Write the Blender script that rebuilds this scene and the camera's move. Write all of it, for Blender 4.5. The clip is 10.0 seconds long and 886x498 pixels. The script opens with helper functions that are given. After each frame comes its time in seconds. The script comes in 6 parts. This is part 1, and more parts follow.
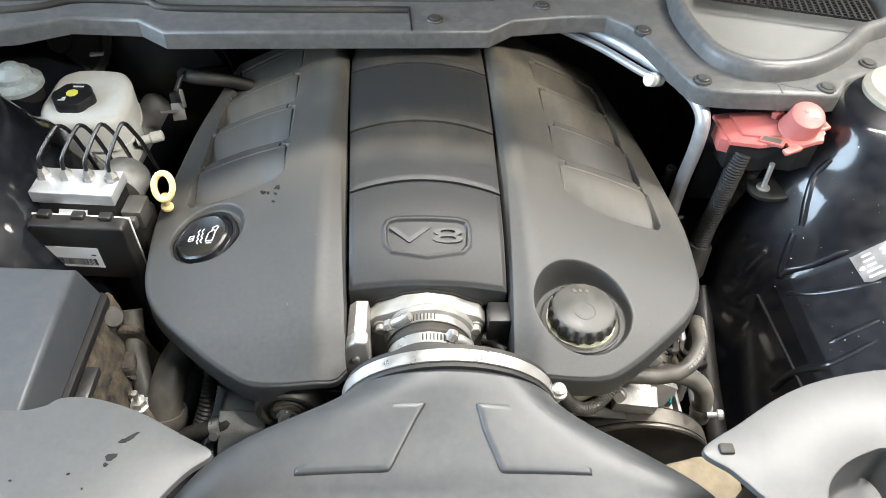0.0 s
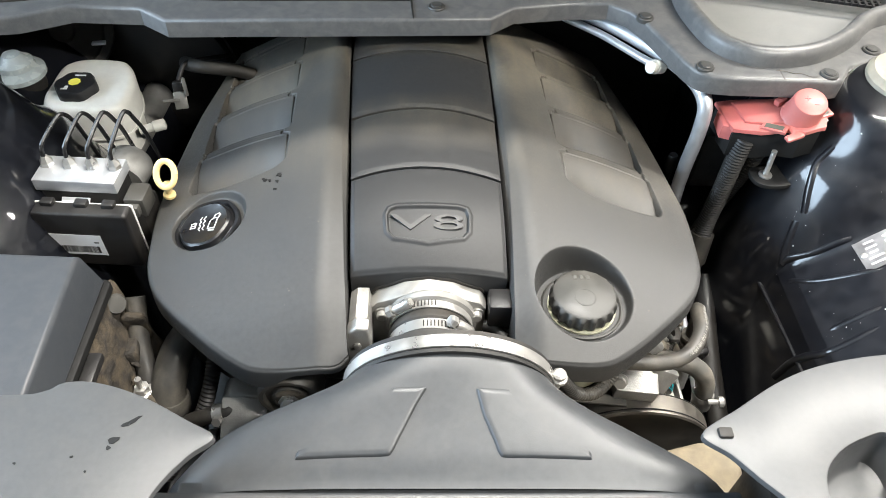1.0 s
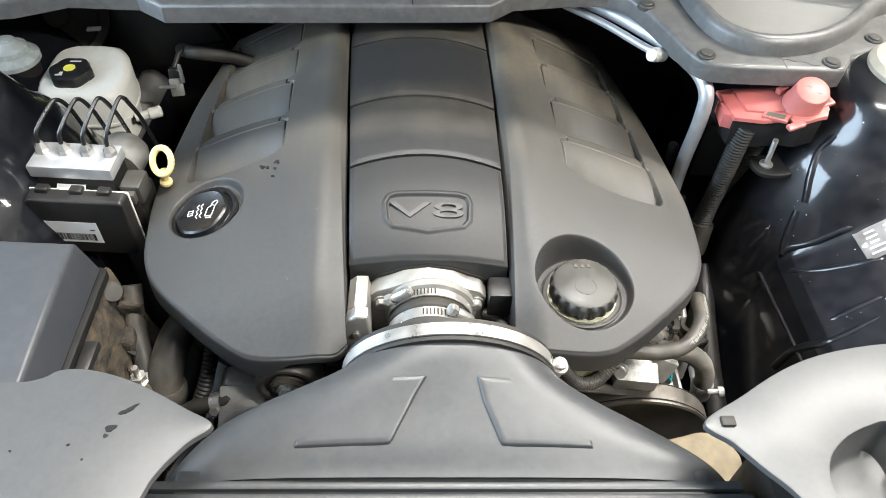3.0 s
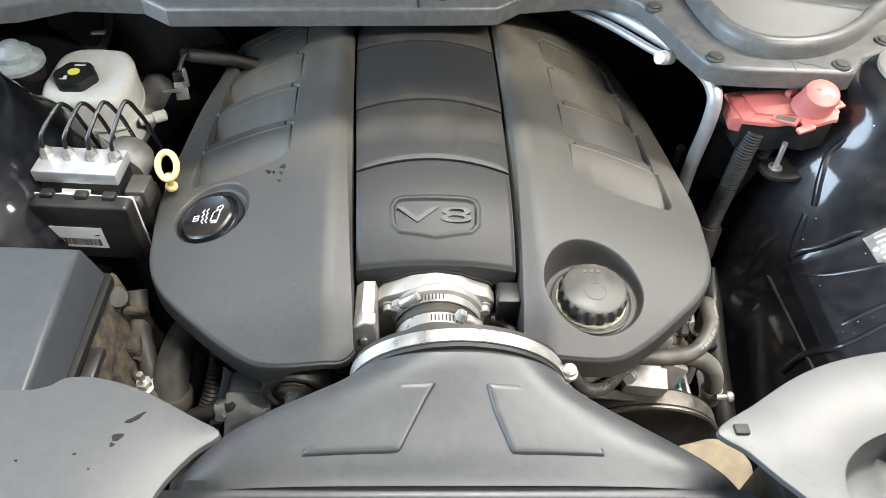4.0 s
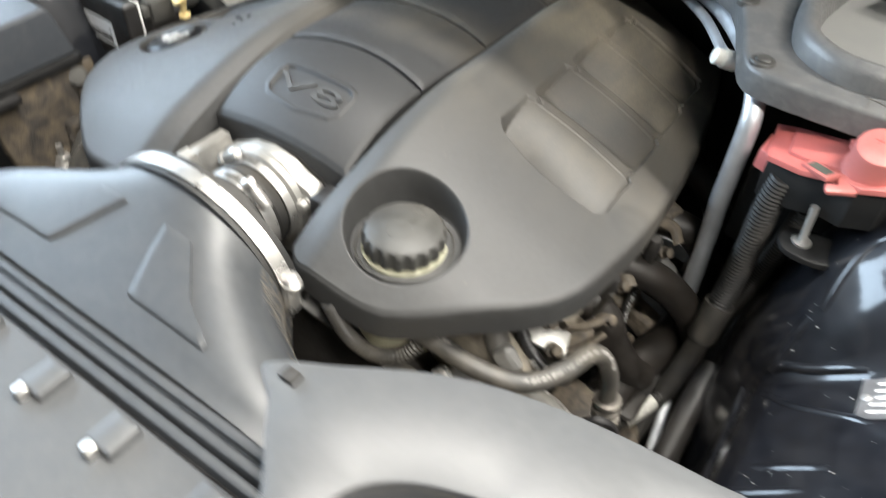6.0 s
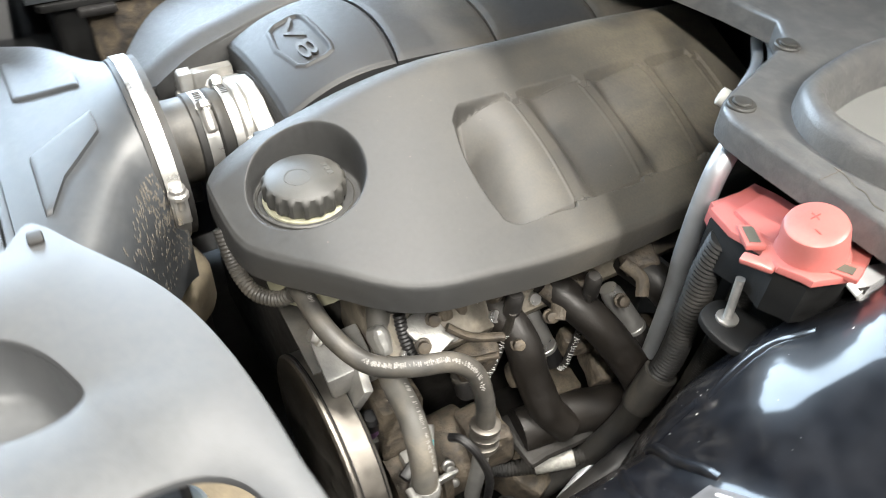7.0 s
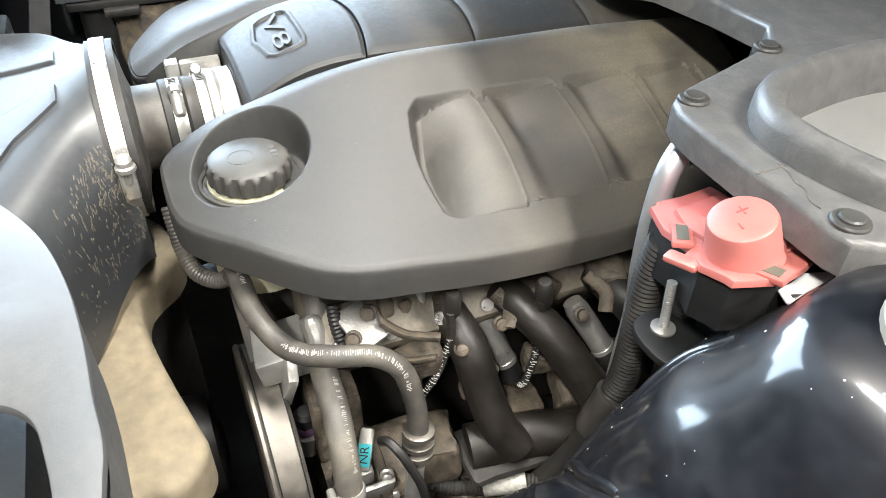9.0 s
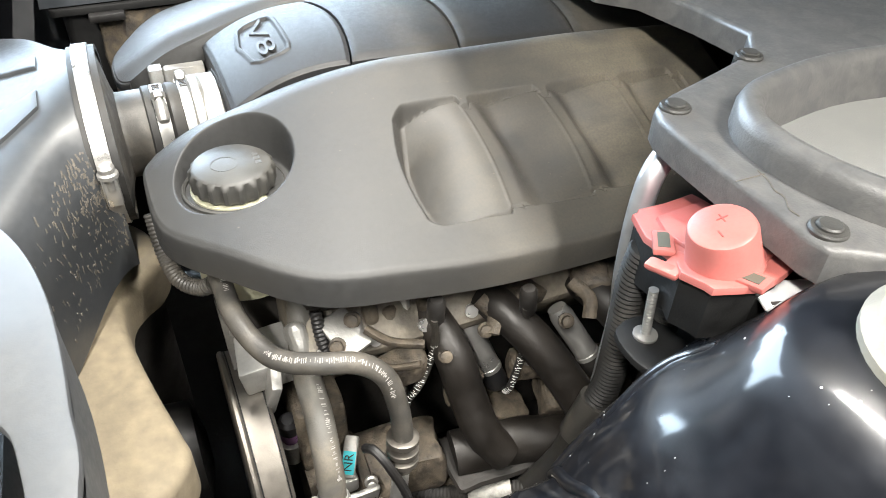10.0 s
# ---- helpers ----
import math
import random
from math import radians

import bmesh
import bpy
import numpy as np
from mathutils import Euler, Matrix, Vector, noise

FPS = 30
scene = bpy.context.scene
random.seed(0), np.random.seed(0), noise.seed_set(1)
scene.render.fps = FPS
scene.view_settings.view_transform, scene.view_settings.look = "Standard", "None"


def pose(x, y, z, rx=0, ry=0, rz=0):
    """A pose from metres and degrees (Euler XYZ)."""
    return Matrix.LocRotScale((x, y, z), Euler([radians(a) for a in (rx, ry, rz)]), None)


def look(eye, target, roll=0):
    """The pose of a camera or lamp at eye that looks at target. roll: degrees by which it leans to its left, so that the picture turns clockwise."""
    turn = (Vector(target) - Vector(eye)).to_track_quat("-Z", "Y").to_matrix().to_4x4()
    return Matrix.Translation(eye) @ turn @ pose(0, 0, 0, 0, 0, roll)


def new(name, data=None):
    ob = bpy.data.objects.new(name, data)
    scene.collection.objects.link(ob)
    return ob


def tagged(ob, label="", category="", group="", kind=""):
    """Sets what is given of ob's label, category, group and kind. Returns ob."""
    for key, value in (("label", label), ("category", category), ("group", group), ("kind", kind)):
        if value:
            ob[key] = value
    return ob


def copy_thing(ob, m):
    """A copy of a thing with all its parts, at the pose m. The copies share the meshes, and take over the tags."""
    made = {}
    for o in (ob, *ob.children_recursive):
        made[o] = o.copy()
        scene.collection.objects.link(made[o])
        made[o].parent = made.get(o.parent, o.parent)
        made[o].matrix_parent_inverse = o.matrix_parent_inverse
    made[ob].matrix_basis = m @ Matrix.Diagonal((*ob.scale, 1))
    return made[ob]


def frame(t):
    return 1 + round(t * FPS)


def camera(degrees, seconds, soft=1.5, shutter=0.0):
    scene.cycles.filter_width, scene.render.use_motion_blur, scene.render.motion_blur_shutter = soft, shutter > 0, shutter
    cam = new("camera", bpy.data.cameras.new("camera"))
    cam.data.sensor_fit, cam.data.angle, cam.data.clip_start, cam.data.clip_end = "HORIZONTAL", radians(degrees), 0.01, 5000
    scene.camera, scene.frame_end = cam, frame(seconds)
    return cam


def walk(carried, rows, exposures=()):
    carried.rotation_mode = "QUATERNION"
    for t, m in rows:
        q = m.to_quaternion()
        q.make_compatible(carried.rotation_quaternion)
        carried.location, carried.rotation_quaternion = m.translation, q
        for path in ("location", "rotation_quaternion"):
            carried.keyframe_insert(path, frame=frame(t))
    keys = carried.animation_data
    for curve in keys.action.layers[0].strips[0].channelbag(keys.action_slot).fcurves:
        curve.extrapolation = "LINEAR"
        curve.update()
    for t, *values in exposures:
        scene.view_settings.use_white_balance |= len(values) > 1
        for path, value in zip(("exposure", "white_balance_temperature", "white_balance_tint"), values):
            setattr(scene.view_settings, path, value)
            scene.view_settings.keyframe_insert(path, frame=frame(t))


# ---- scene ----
cam = camera(63.0, 10.0, soft=0.75, shutter=0.5)
PATH = [
    (0, (-0.014, -0.601, 0.595), (0.06, 0.766, -0.862), 2.9),
    (0.5, (-0.007, -0.603, 0.591), (0.054, 0.751, -0.88), 2.0),
    (1, (-0.01, -0.607, 0.592), (0.052, 0.745, -0.88), 2.5),
    (1.5, (-0.011, -0.607, 0.59), (0.049, 0.739, -0.888), 2.6),
    (2, (-0.013, -0.606, 0.584), (0.056, 0.733, -0.9), 2.9),
    (2.5, (-0.014, -0.606, 0.583), (0.056, 0.728, -0.906), 2.9),
    (3.8, (-0.018, -0.602, 0.585), (0.063, 0.739, -0.898), 3.3),
    (4, (-0.021, -0.598, 0.581), (0.048, 0.741, -0.903), 2.8),
    (4.5, (-0.017, -0.575, 0.56), (0.115, 0.771, -0.914), 4.3),
    (5, (0.073, -0.545, 0.525), (0.005, 0.828, -0.928), 4.4),
    (5.5, (0.275, -0.5, 0.467), (-0.24, 0.838, -0.928), 2.6),
    (5.8, (0.379, -0.49, 0.418), (-0.292, 0.812, -0.944), 1.5),
    (6, (0.476, -0.473, 0.398), (-0.317, 0.726, -0.994), 2.5),
    (6.2, (0.511, -0.452, 0.404), (-0.257, 0.69, -1.047), 3.7),
    (7.3, (0.74, -0.218, 0.344), (-0.606, 0.468, -0.966), 2.8),
    (7.5, (0.748, -0.203, 0.337), (-0.619, 0.466, -0.96), 2.3),
    (8, (0.761, -0.168, 0.314), (-0.632, 0.484, -0.965), 2.1),
    (8.5, (0.768, -0.157, 0.312), (-0.656, 0.453, -0.954), 1.0),
    (9, (0.766, -0.155, 0.31), (-0.647, 0.484, -0.953), 1.5),
    (9.5, (0.766, -0.155, 0.31), (-0.643, 0.494, -0.951), 2.0),
    (10, (0.767, -0.15, 0.312), (-0.641, 0.518, -0.94), 2.1),
]
walk(cam, [(t, look(eye, target, roll)) for t, eye, target, roll in PATH], [(0, 1.08), (5, 1.02), (6.2, 0.90), (7.3, 1.22), (10, 1.25)])

# ---- light: a workshop with a wide open door on one side and a ceiling lamp ----
world = bpy.data.worlds.new("daylight")
scene.world = world
world.use_nodes = True
wn = world.node_tree
sky = wn.nodes.new("ShaderNodeTexSky")
sky.sky_type = "NISHITA"
sky.sun_disc = False
sky.sun_elevation, sky.sun_rotation = radians(42), radians(150)
wn.links.new(sky.outputs[0], wn.nodes["Background"].inputs[0])
wn.nodes["Background"].inputs[1].default_value = 0.12


def area_lamp(name, size, power, colour, eye, target):
    d = bpy.data.lights.new(name, "AREA")
    d.shape, d.size, d.size_y, d.energy, d.color = "RECTANGLE", size[0], size[1], power, colour
    ob = new(name, d)
    ob.matrix_world = look(eye, target)
    return ob


DOOR_X, LAMP = -2.3, Vector((1.35, 0.95, 1.84))
area_lamp("door_daylight", (2.4, 1.9), 112, (0.66, 0.83, 1.0), (DOOR_X - 0.05, -0.3, 0.55), (0, -0.3, 0.3))
# ceiling tubes: place, size along x and y, power; the last is unseen fill
TUBES = ((0.20, 0.236, 0.9, 0.03, 46), (1.7, 0.75, 1.3, 0.13, 66), (1.55, -0.95, 1.3, 0.13, 60))
# the front-right tube is added only to brighten the engine side under the cover
for x, y, lx, ly, power in TUBES:
    area_lamp("ceiling_and_fill_glow", (lx, ly), power, (1.0, 0.965, 0.895), (x, y, LAMP.z), (x, y + 1e-4, 0))


# ---- materials ----
def material(name, base, rough=0.5, metal=0.0, var=0.2, scale=60, dust=None, dust_amt=0.4, dust_scale=7, bump=0.08, bump_scale=600, coat=0.0, spec=0.5, rough_var=0.12, random=0.0, coat_rough=0.05):
    m = bpy.data.materials.new(name)
    m.use_nodes = True
    t = m.node_tree
    b = t.nodes["Principled BSDF"]
    co = t.nodes.new("ShaderNodeTexCoord")

    def noise_tex(sc, detail=4.0, dist=0.0):
        n = t.nodes.new("ShaderNodeTexNoise")
        n.inputs["Scale"].default_value, n.inputs["Detail"].default_value, n.inputs["Distortion"].default_value = sc, detail, dist
        t.links.new(co.outputs["Object"], n.inputs["Vector"])
        return n.outputs["Fac"]

    def ramp(fac, lo, hi):
        r = t.nodes.new("ShaderNodeMapRange")
        r.inputs["From Min"].default_value, r.inputs["From Max"].default_value = lo, hi
        t.links.new(fac, r.inputs["Value"])
        return r

    def mix(fac, a, c):
        x = t.nodes.new("ShaderNodeMix")
        x.data_type = "RGBA"
        for socket, v in ((x.inputs[0], fac), (x.inputs[6], a), (x.inputs[7], c)):
            if hasattr(v, "links"):
                t.links.new(v, socket)
            else:
                socket.default_value = v if not isinstance(v, tuple) else (*v, 1)
        return x.outputs[2]

    fine = noise_tex(scale, 5)
    wide = noise_tex(dust_scale, 6, 0.6)
    dark = tuple(c * (1 - var) for c in base)
    lite = tuple(min(1, c * (1 + var)) for c in base)
    col = mix(ramp(fine, 0.3, 0.7).outputs[0], dark, lite)
    rr = ramp(fine, 0.3, 0.7)
    rr.inputs["To Min"].default_value, rr.inputs["To Max"].default_value = max(0.02, rough - rough_var), min(1, rough + rough_var)
    if dust:
        speck = noise_tex(scale * 6, 3)
        amount = t.nodes.new("ShaderNodeMath")
        amount.operation = "MULTIPLY"
        d = ramp(wide, 0.40, 0.68)
        d.inputs["To Max"].default_value = dust_amt
        s2 = ramp(speck, 0.2, 0.6)
        s2.inputs["To Min"].default_value = 0.5
        t.links.new(d.outputs[0], amount.inputs[0])
        t.links.new(s2.outputs[0], amount.inputs[1])
        col = mix(amount.outputs[0], col, dust)
    if random:
        info = t.nodes.new("ShaderNodeObjectInfo")
        hsv = t.nodes.new("ShaderNodeHueSaturation")
        rv = ramp(info.outputs["Random"], 0, 1)
        rv.inputs["To Min"].default_value, rv.inputs["To Max"].default_value = 1 - random, 1 + random
        t.links.new(rv.outputs[0], hsv.inputs["Value"])
        t.links.new(col, hsv.inputs["Color"])
        col = hsv.outputs[0]
    t.links.new(col, b.inputs["Base Color"])
    t.links.new(rr.outputs[0], b.inputs["Roughness"])
    b.inputs["Metallic"].default_value = metal
    b.inputs["Specular IOR Level"].default_value = spec
    b.inputs["Coat Weight"].default_value = coat
    b.inputs["Coat Roughness"].default_value = coat_rough
    if bump:
        bn = t.nodes.new("ShaderNodeBump")
        bn.inputs["Strength"].default_value, bn.inputs["Distance"].default_value = bump, 0.002
        t.links.new(noise_tex(bump_scale, 3), bn.inputs["Height"])
        t.links.new(bn.outputs[0], b.inputs["Normal"])
    return m


DUST = (0.30, 0.25, 0.18)


def toned_cover(name, stops, side=1.0, spec=0.5, base=(0.036, 0.0365, 0.037)):
    """Grained charcoal plastic, with tan dust on the side shells: stops give the tan tone along the car, from front to
    back; wiped and streaked by noise.
    """
    m = material(name, base, 0.50, var=0.14, scale=170, bump=0.16, bump_scale=1500, rough_var=0.07, spec=spec)
    t = m.node_tree
    b = t.nodes["Principled BSDF"]
    co = t.nodes.new("ShaderNodeTexCoord")
    xyz = t.nodes.new("ShaderNodeSeparateXYZ")
    t.links.new(co.outputs["Object"], xyz.inputs[0])

    def math_node(op, a, c):
        n = t.nodes.new("ShaderNodeMath")
        n.operation = op
        for k, v in enumerate((a, c)):
            if hasattr(v, "links"):
                t.links.new(v, n.inputs[k])
            else:
                n.inputs[k].default_value = v
        return n.outputs[0]

    def ranged(v, a, c, lo, hi):
        n = t.nodes.new("ShaderNodeMapRange")
        n.interpolation_type = "SMOOTHSTEP"
        for k, q in enumerate((a, c, lo, hi)):
            n.inputs[k + 1].default_value = q
        t.links.new(v, n.inputs[0])
        return n.outputs[0]

    def noise_out(sc, detail, stretch=(1, 1, 1), dist=0.0):
        mp = t.nodes.new("ShaderNodeMapping")
        mp.inputs["Scale"].default_value = stretch
        n = t.nodes.new("ShaderNodeTexNoise")
        n.inputs["Scale"].default_value, n.inputs["Detail"].default_value, n.inputs["Distortion"].default_value = sc, detail, dist
        t.links.new(co.outputs["Object"], mp.inputs[0])
        t.links.new(mp.outputs[0], n.inputs["Vector"])
        return n.outputs["Fac"]

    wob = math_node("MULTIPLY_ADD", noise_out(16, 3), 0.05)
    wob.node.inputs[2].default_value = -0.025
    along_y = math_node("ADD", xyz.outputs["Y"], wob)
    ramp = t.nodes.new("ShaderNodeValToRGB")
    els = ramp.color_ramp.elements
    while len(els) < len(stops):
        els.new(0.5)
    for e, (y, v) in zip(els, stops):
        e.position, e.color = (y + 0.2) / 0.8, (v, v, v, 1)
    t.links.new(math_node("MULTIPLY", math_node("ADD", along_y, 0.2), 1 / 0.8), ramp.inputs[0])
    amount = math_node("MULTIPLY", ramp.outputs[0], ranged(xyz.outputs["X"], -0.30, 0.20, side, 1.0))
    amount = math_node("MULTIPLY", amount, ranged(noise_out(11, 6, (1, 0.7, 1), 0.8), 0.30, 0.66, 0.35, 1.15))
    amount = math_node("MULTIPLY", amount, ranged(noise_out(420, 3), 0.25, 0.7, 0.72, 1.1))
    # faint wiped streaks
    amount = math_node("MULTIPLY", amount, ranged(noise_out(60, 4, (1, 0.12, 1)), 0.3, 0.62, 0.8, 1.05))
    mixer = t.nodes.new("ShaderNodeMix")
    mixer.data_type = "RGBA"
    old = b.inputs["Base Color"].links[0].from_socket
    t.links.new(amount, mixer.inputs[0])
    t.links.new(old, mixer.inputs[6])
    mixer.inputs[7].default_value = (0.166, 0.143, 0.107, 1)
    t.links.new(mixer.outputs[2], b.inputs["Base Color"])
    rough = math_node("ADD", b.inputs["Roughness"].links[0].from_socket, math_node("MULTIPLY", amount, 0.45))
    t.links.new(rough, b.inputs["Roughness"])
    return m


M_COVER = toned_cover("cover_plastic", ((-0.16, 0.03), (-0.02, 0.04), (0.06, 0.12), (0.12, 0.24), (0.22, 0.30), (0.30, 0.66), (0.42, 0.88)), 0.75, 0.45)
# panel tone in bands: paler near y 0.15-0.20 and from 0.37, darker between
M_PANEL = toned_cover("cover_panel_plastic", ((-0.08, 0.01), (0.06, 0.015), (0.10, 0.02), (0.15, 0.26), (0.195, 0.34), (0.205, 0.24), (0.235, 0.02), (0.32, 0.05), (0.37, 0.45), (0.45, 0.45)), 0.8, 0.36, (0.025, 0.0255, 0.0265))
M_DUCT = material("duct_plastic", (0.040, 0.043, 0.047), 0.42, dust=(0.18, 0.17, 0.15), dust_amt=0.06, dust_scale=45, bump=0.03, bump_scale=900, scale=160, var=0.08, rough_var=0.05)
M_PLATE = material("plate_plastic", (0.066, 0.068, 0.071), 0.45, dust=(0.24, 0.23, 0.21), dust_amt=0.04, dust_scale=60, bump=0.04, bump_scale=900, scale=200, var=0.06, rough_var=0.05)
M_COWL = material("cowl_plastic", (0.092, 0.092, 0.092), 0.40, var=0.08, scale=260, dust=(0.27, 0.255, 0.235), dust_amt=0.22, dust_scale=55, rough_var=0.10, bump=0.15, bump_scale=500)
M_MATBLACK = material("matt_black", (0.007, 0.007, 0.007), 0.62, var=0.2, spec=0.3, bump=0.1)
M_GLOSS = material("clean_black_plastic", (0.008, 0.008, 0.009), 0.35, var=0.1, bump=0.04)
M_BLACK = material("black_plastic", (0.011, 0.011, 0.012), 0.45, dust=DUST, dust_amt=0.06, bump=0.06)
M_DARK = material("grimy_black", (0.017, 0.0155, 0.014), 0.65, dust=(0.06, 0.05, 0.04), dust_amt=0.35, bump=0.2, bump_scale=200)
M_PAINT = material("black_body_paint", (0.004, 0.0048, 0.0075), 0.40, metal=0.0, spec=0.3, coat_rough=0.10, dust=(0.12, 0.11, 0.10), dust_amt=0.03, dust_scale=30, bump=0.0, coat=1.0, rough_var=0.08)
M_RUBBER = material("rubber", (0.014, 0.0135, 0.013), 0.6, dust=DUST, dust_amt=0.12, bump=0.1)
M_HOSE = material("dusty_rubber_hose", (0.040, 0.038, 0.035), 0.5, dust=(0.17, 0.15, 0.12), dust_amt=0.4, dust_scale=25, bump=0.1)
M_ALU = material("cast_aluminium", (0.34, 0.335, 0.32), 0.42, metal=0.6, var=0.14, dust=(0.32, 0.29, 0.23), dust_amt=0.25, bump=0.25, bump_scale=350)
M_PIPE = material("aluminium_pipe", (0.58, 0.60, 0.63), 0.42, metal=0.65, var=0.08, dust=(0.3, 0.28, 0.25), dust_amt=0.2)
M_FOIL = material("silver_foil", (0.26, 0.26, 0.27), 0.4, metal=0.7, var=0.15, bump=0.02)
M_STEEL = material("zinc_steel", (0.50, 0.49, 0.47), 0.36, metal=0.8, var=0.1, bump=0.05)
M_PULLEY = material("worn_steel", (0.19, 0.175, 0.155), 0.48, metal=0.85, var=0.2, bump=0.05)
M_DIRTY = material("dirty_head", (0.16, 0.14, 0.11), 0.6, var=0.4, scale=60, dust=(0.05, 0.04, 0.03), dust_amt=0.7, dust_scale=30, bump=0.4, bump_scale=250)
M_IRON = material("exhaust_iron", (0.015, 0.013, 0.0115), 0.5, metal=0.2, dust=(0.04, 0.03, 0.02), dust_amt=0.3, bump=0.12, bump_scale=250)
M_TAN = material("dust_caked_shroud", (0.18, 0.148, 0.10), 0.85, var=0.25, dust=(0.12, 0.10, 0.07), dust_amt=0.6, dust_scale=14, bump=0.2, bump_scale=300)
M_RED = material("red_plastic", (0.47, 0.125, 0.112), 0.42, var=0.06, dust=(0.45, 0.3, 0.25), dust_amt=0.25, bump=0.05)
M_REDMARK = material("red_moulding", (0.37, 0.09, 0.083), 0.5, var=0.06, bump=0.0)
M_GREY = material("slot_grey", (0.10, 0.10, 0.08), 0.6, var=0.1, bump=0.0)
M_WHITE = material("white_label", (0.72, 0.73, 0.74), 0.5, var=0.04, bump=0.0)
M_TAPE = material("dirty_tape", (0.36, 0.35, 0.32), 0.55, var=0.3, scale=150, bump=0.4, bump_scale=300)
M_BEIGE = material("beige_dusty", (0.34, 0.31, 0.25), 0.6, var=0.15, dust=(0.25, 0.22, 0.17), dust_amt=0.4, dust_scale=30)
M_GLASSY = material("translucent_cap", (0.34, 0.38, 0.38), 0.25, var=0.1, bump=0.0)
M_MILKY = material("milky_tank", (0.76, 0.75, 0.70), 0.4, var=0.05, dust=(0.45, 0.4, 0.3), dust_amt=0.3, bump=0.05)
M_YELLOW = material("pale_yellow_plastic", (0.78, 0.60, 0.28), 0.4, var=0.05, bump=0.03)
M_NECK = material("yellowed_plastic", (0.38, 0.37, 0.27), 0.45, var=0.1, bump=0.03)
M_CAPYELLOW = material("yellow_mark", (0.75, 0.68, 0.10), 0.5, var=0.05, bump=0.0)
M_PRINT = material("white_print", (0.6, 0.6, 0.58), 0.6, var=0.2, bump=0.0)
M_FADED = material("faded_print", (0.26, 0.25, 0.235), 0.7, var=0.35, scale=700, bump=0.0)
M_DUSTLINE = material("dust_line", (0.105, 0.094, 0.078), 0.8, var=0.4, scale=300, bump=0.0)
M_GROUND = material("concrete", (0.30, 0.29, 0.27), 0.85, var=0.2, scale=8, dust=(0.2, 0.19, 0.17), dust_amt=0.5, dust_scale=1.5, bump=0.3, bump_scale=60)
M_FELT = material("bonnet_felt", (0.02, 0.02, 0.021), 0.9, bump=0.3, bump_scale=300)
M_CAP = material("cap_plastic", (0.048, 0.047, 0.044), 0.5, dust=(0.2, 0.18, 0.14), dust_amt=0.15, bump=0.1)


# ---- building blocks ----
def thing(name, label, category, loc=(0, 0, 0), group="", kind=""):
    e = new(name)
    e.empty_display_size = 0.02
    e.location = loc
    return tagged(e, label, category, group, kind)


def part(name, bm, mat, parent=None, label="", smooth=32, kind=""):
    me = bpy.data.meshes.new(name)
    bmesh.ops.recalc_face_normals(bm, faces=bm.faces[:])
    bm.to_mesh(me)
    bm.free()
    if smooth:
        me.shade_smooth()
        me.set_sharp_from_angle(angle=radians(smooth))
    me.materials.append(mat)
    ob = new(name, me)
    if parent:
        ob.parent = parent
        if parent.type == "EMPTY":
            ob.matrix_parent_inverse = Matrix.Translation(-parent.location)
    return tagged(ob, label, kind=kind)


def solo(name, bm, mat, label, category, group="", kind="", smooth=32):
    """A thing that is one mesh."""
    return tagged(part(name, bm, mat, None, label, smooth), "", category, group, kind)


def spline(pts, n):
    """Points along a smooth curve through pts."""
    p = [Vector(q) for q in pts]
    p = [2 * p[0] - p[1]] + p + [2 * p[-1] - p[-2]]
    out = []
    for i in range(1, len(p) - 2):
        a, b, c, d = p[i - 1 : i + 3]
        for k in range(n):
            s = k / n
            out.append(0.5 * (2 * b + (c - a) * s + (2 * a - 5 * b + 4 * c - d) * s * s + (3 * b - a - 3 * c + d) * s**3))
    return out + [p[-2]]


def tube(pts, r, n=6, sides=12, ring=0.0, pitch=0.004, bm=None, caps=True, flat=1.0):
    """A swept round bar or hose through pts; ring and pitch give corrugations."""
    bm = bm or bmesh.new()
    path = spline(pts, n) if n > 1 else [Vector(p) for p in pts]
    if ring:
        length = sum((b - a).length for a, b in zip(path, path[1:]))
        count = max(4, int(length / pitch * 2))
        dense, acc, j = [], 0.0, 0
        for k in range(count + 1):
            want = length * k / count
            while j < len(path) - 2 and acc + (path[j + 1] - path[j]).length < want:
                acc += (path[j + 1] - path[j]).length
                j += 1
            seg = (path[j + 1] - path[j]).length or 1e-9
            dense.append(path[j].lerp(path[j + 1], min(1, (want - acc) / seg)))
        path = dense
    rings, up = [], None
    for i, p in enumerate(path):
        d = (path[min(i + 1, len(path) - 1)] - path[max(i - 1, 0)]).normalized()
        if up is None:
            up = d.orthogonal().normalized()
        up = (up - d * up.dot(d)).normalized()
        side = d.cross(up)
        rr = r(i / (len(path) - 1)) if callable(r) else r
        rr += ring * (i % 2)
        rings.append([bm.verts.new(p + rr * (math.cos(a) * up + flat * math.sin(a) * side)) for a in (2 * math.pi * k / sides for k in range(sides))])
    for a, b in zip(rings, rings[1:]):
        for k in range(sides):
            bm.faces.new((a[k], a[(k + 1) % sides], b[(k + 1) % sides], b[k]))
    if caps:
        bm.faces.new(rings[0][::-1])
        bm.faces.new(rings[-1])
    return bm


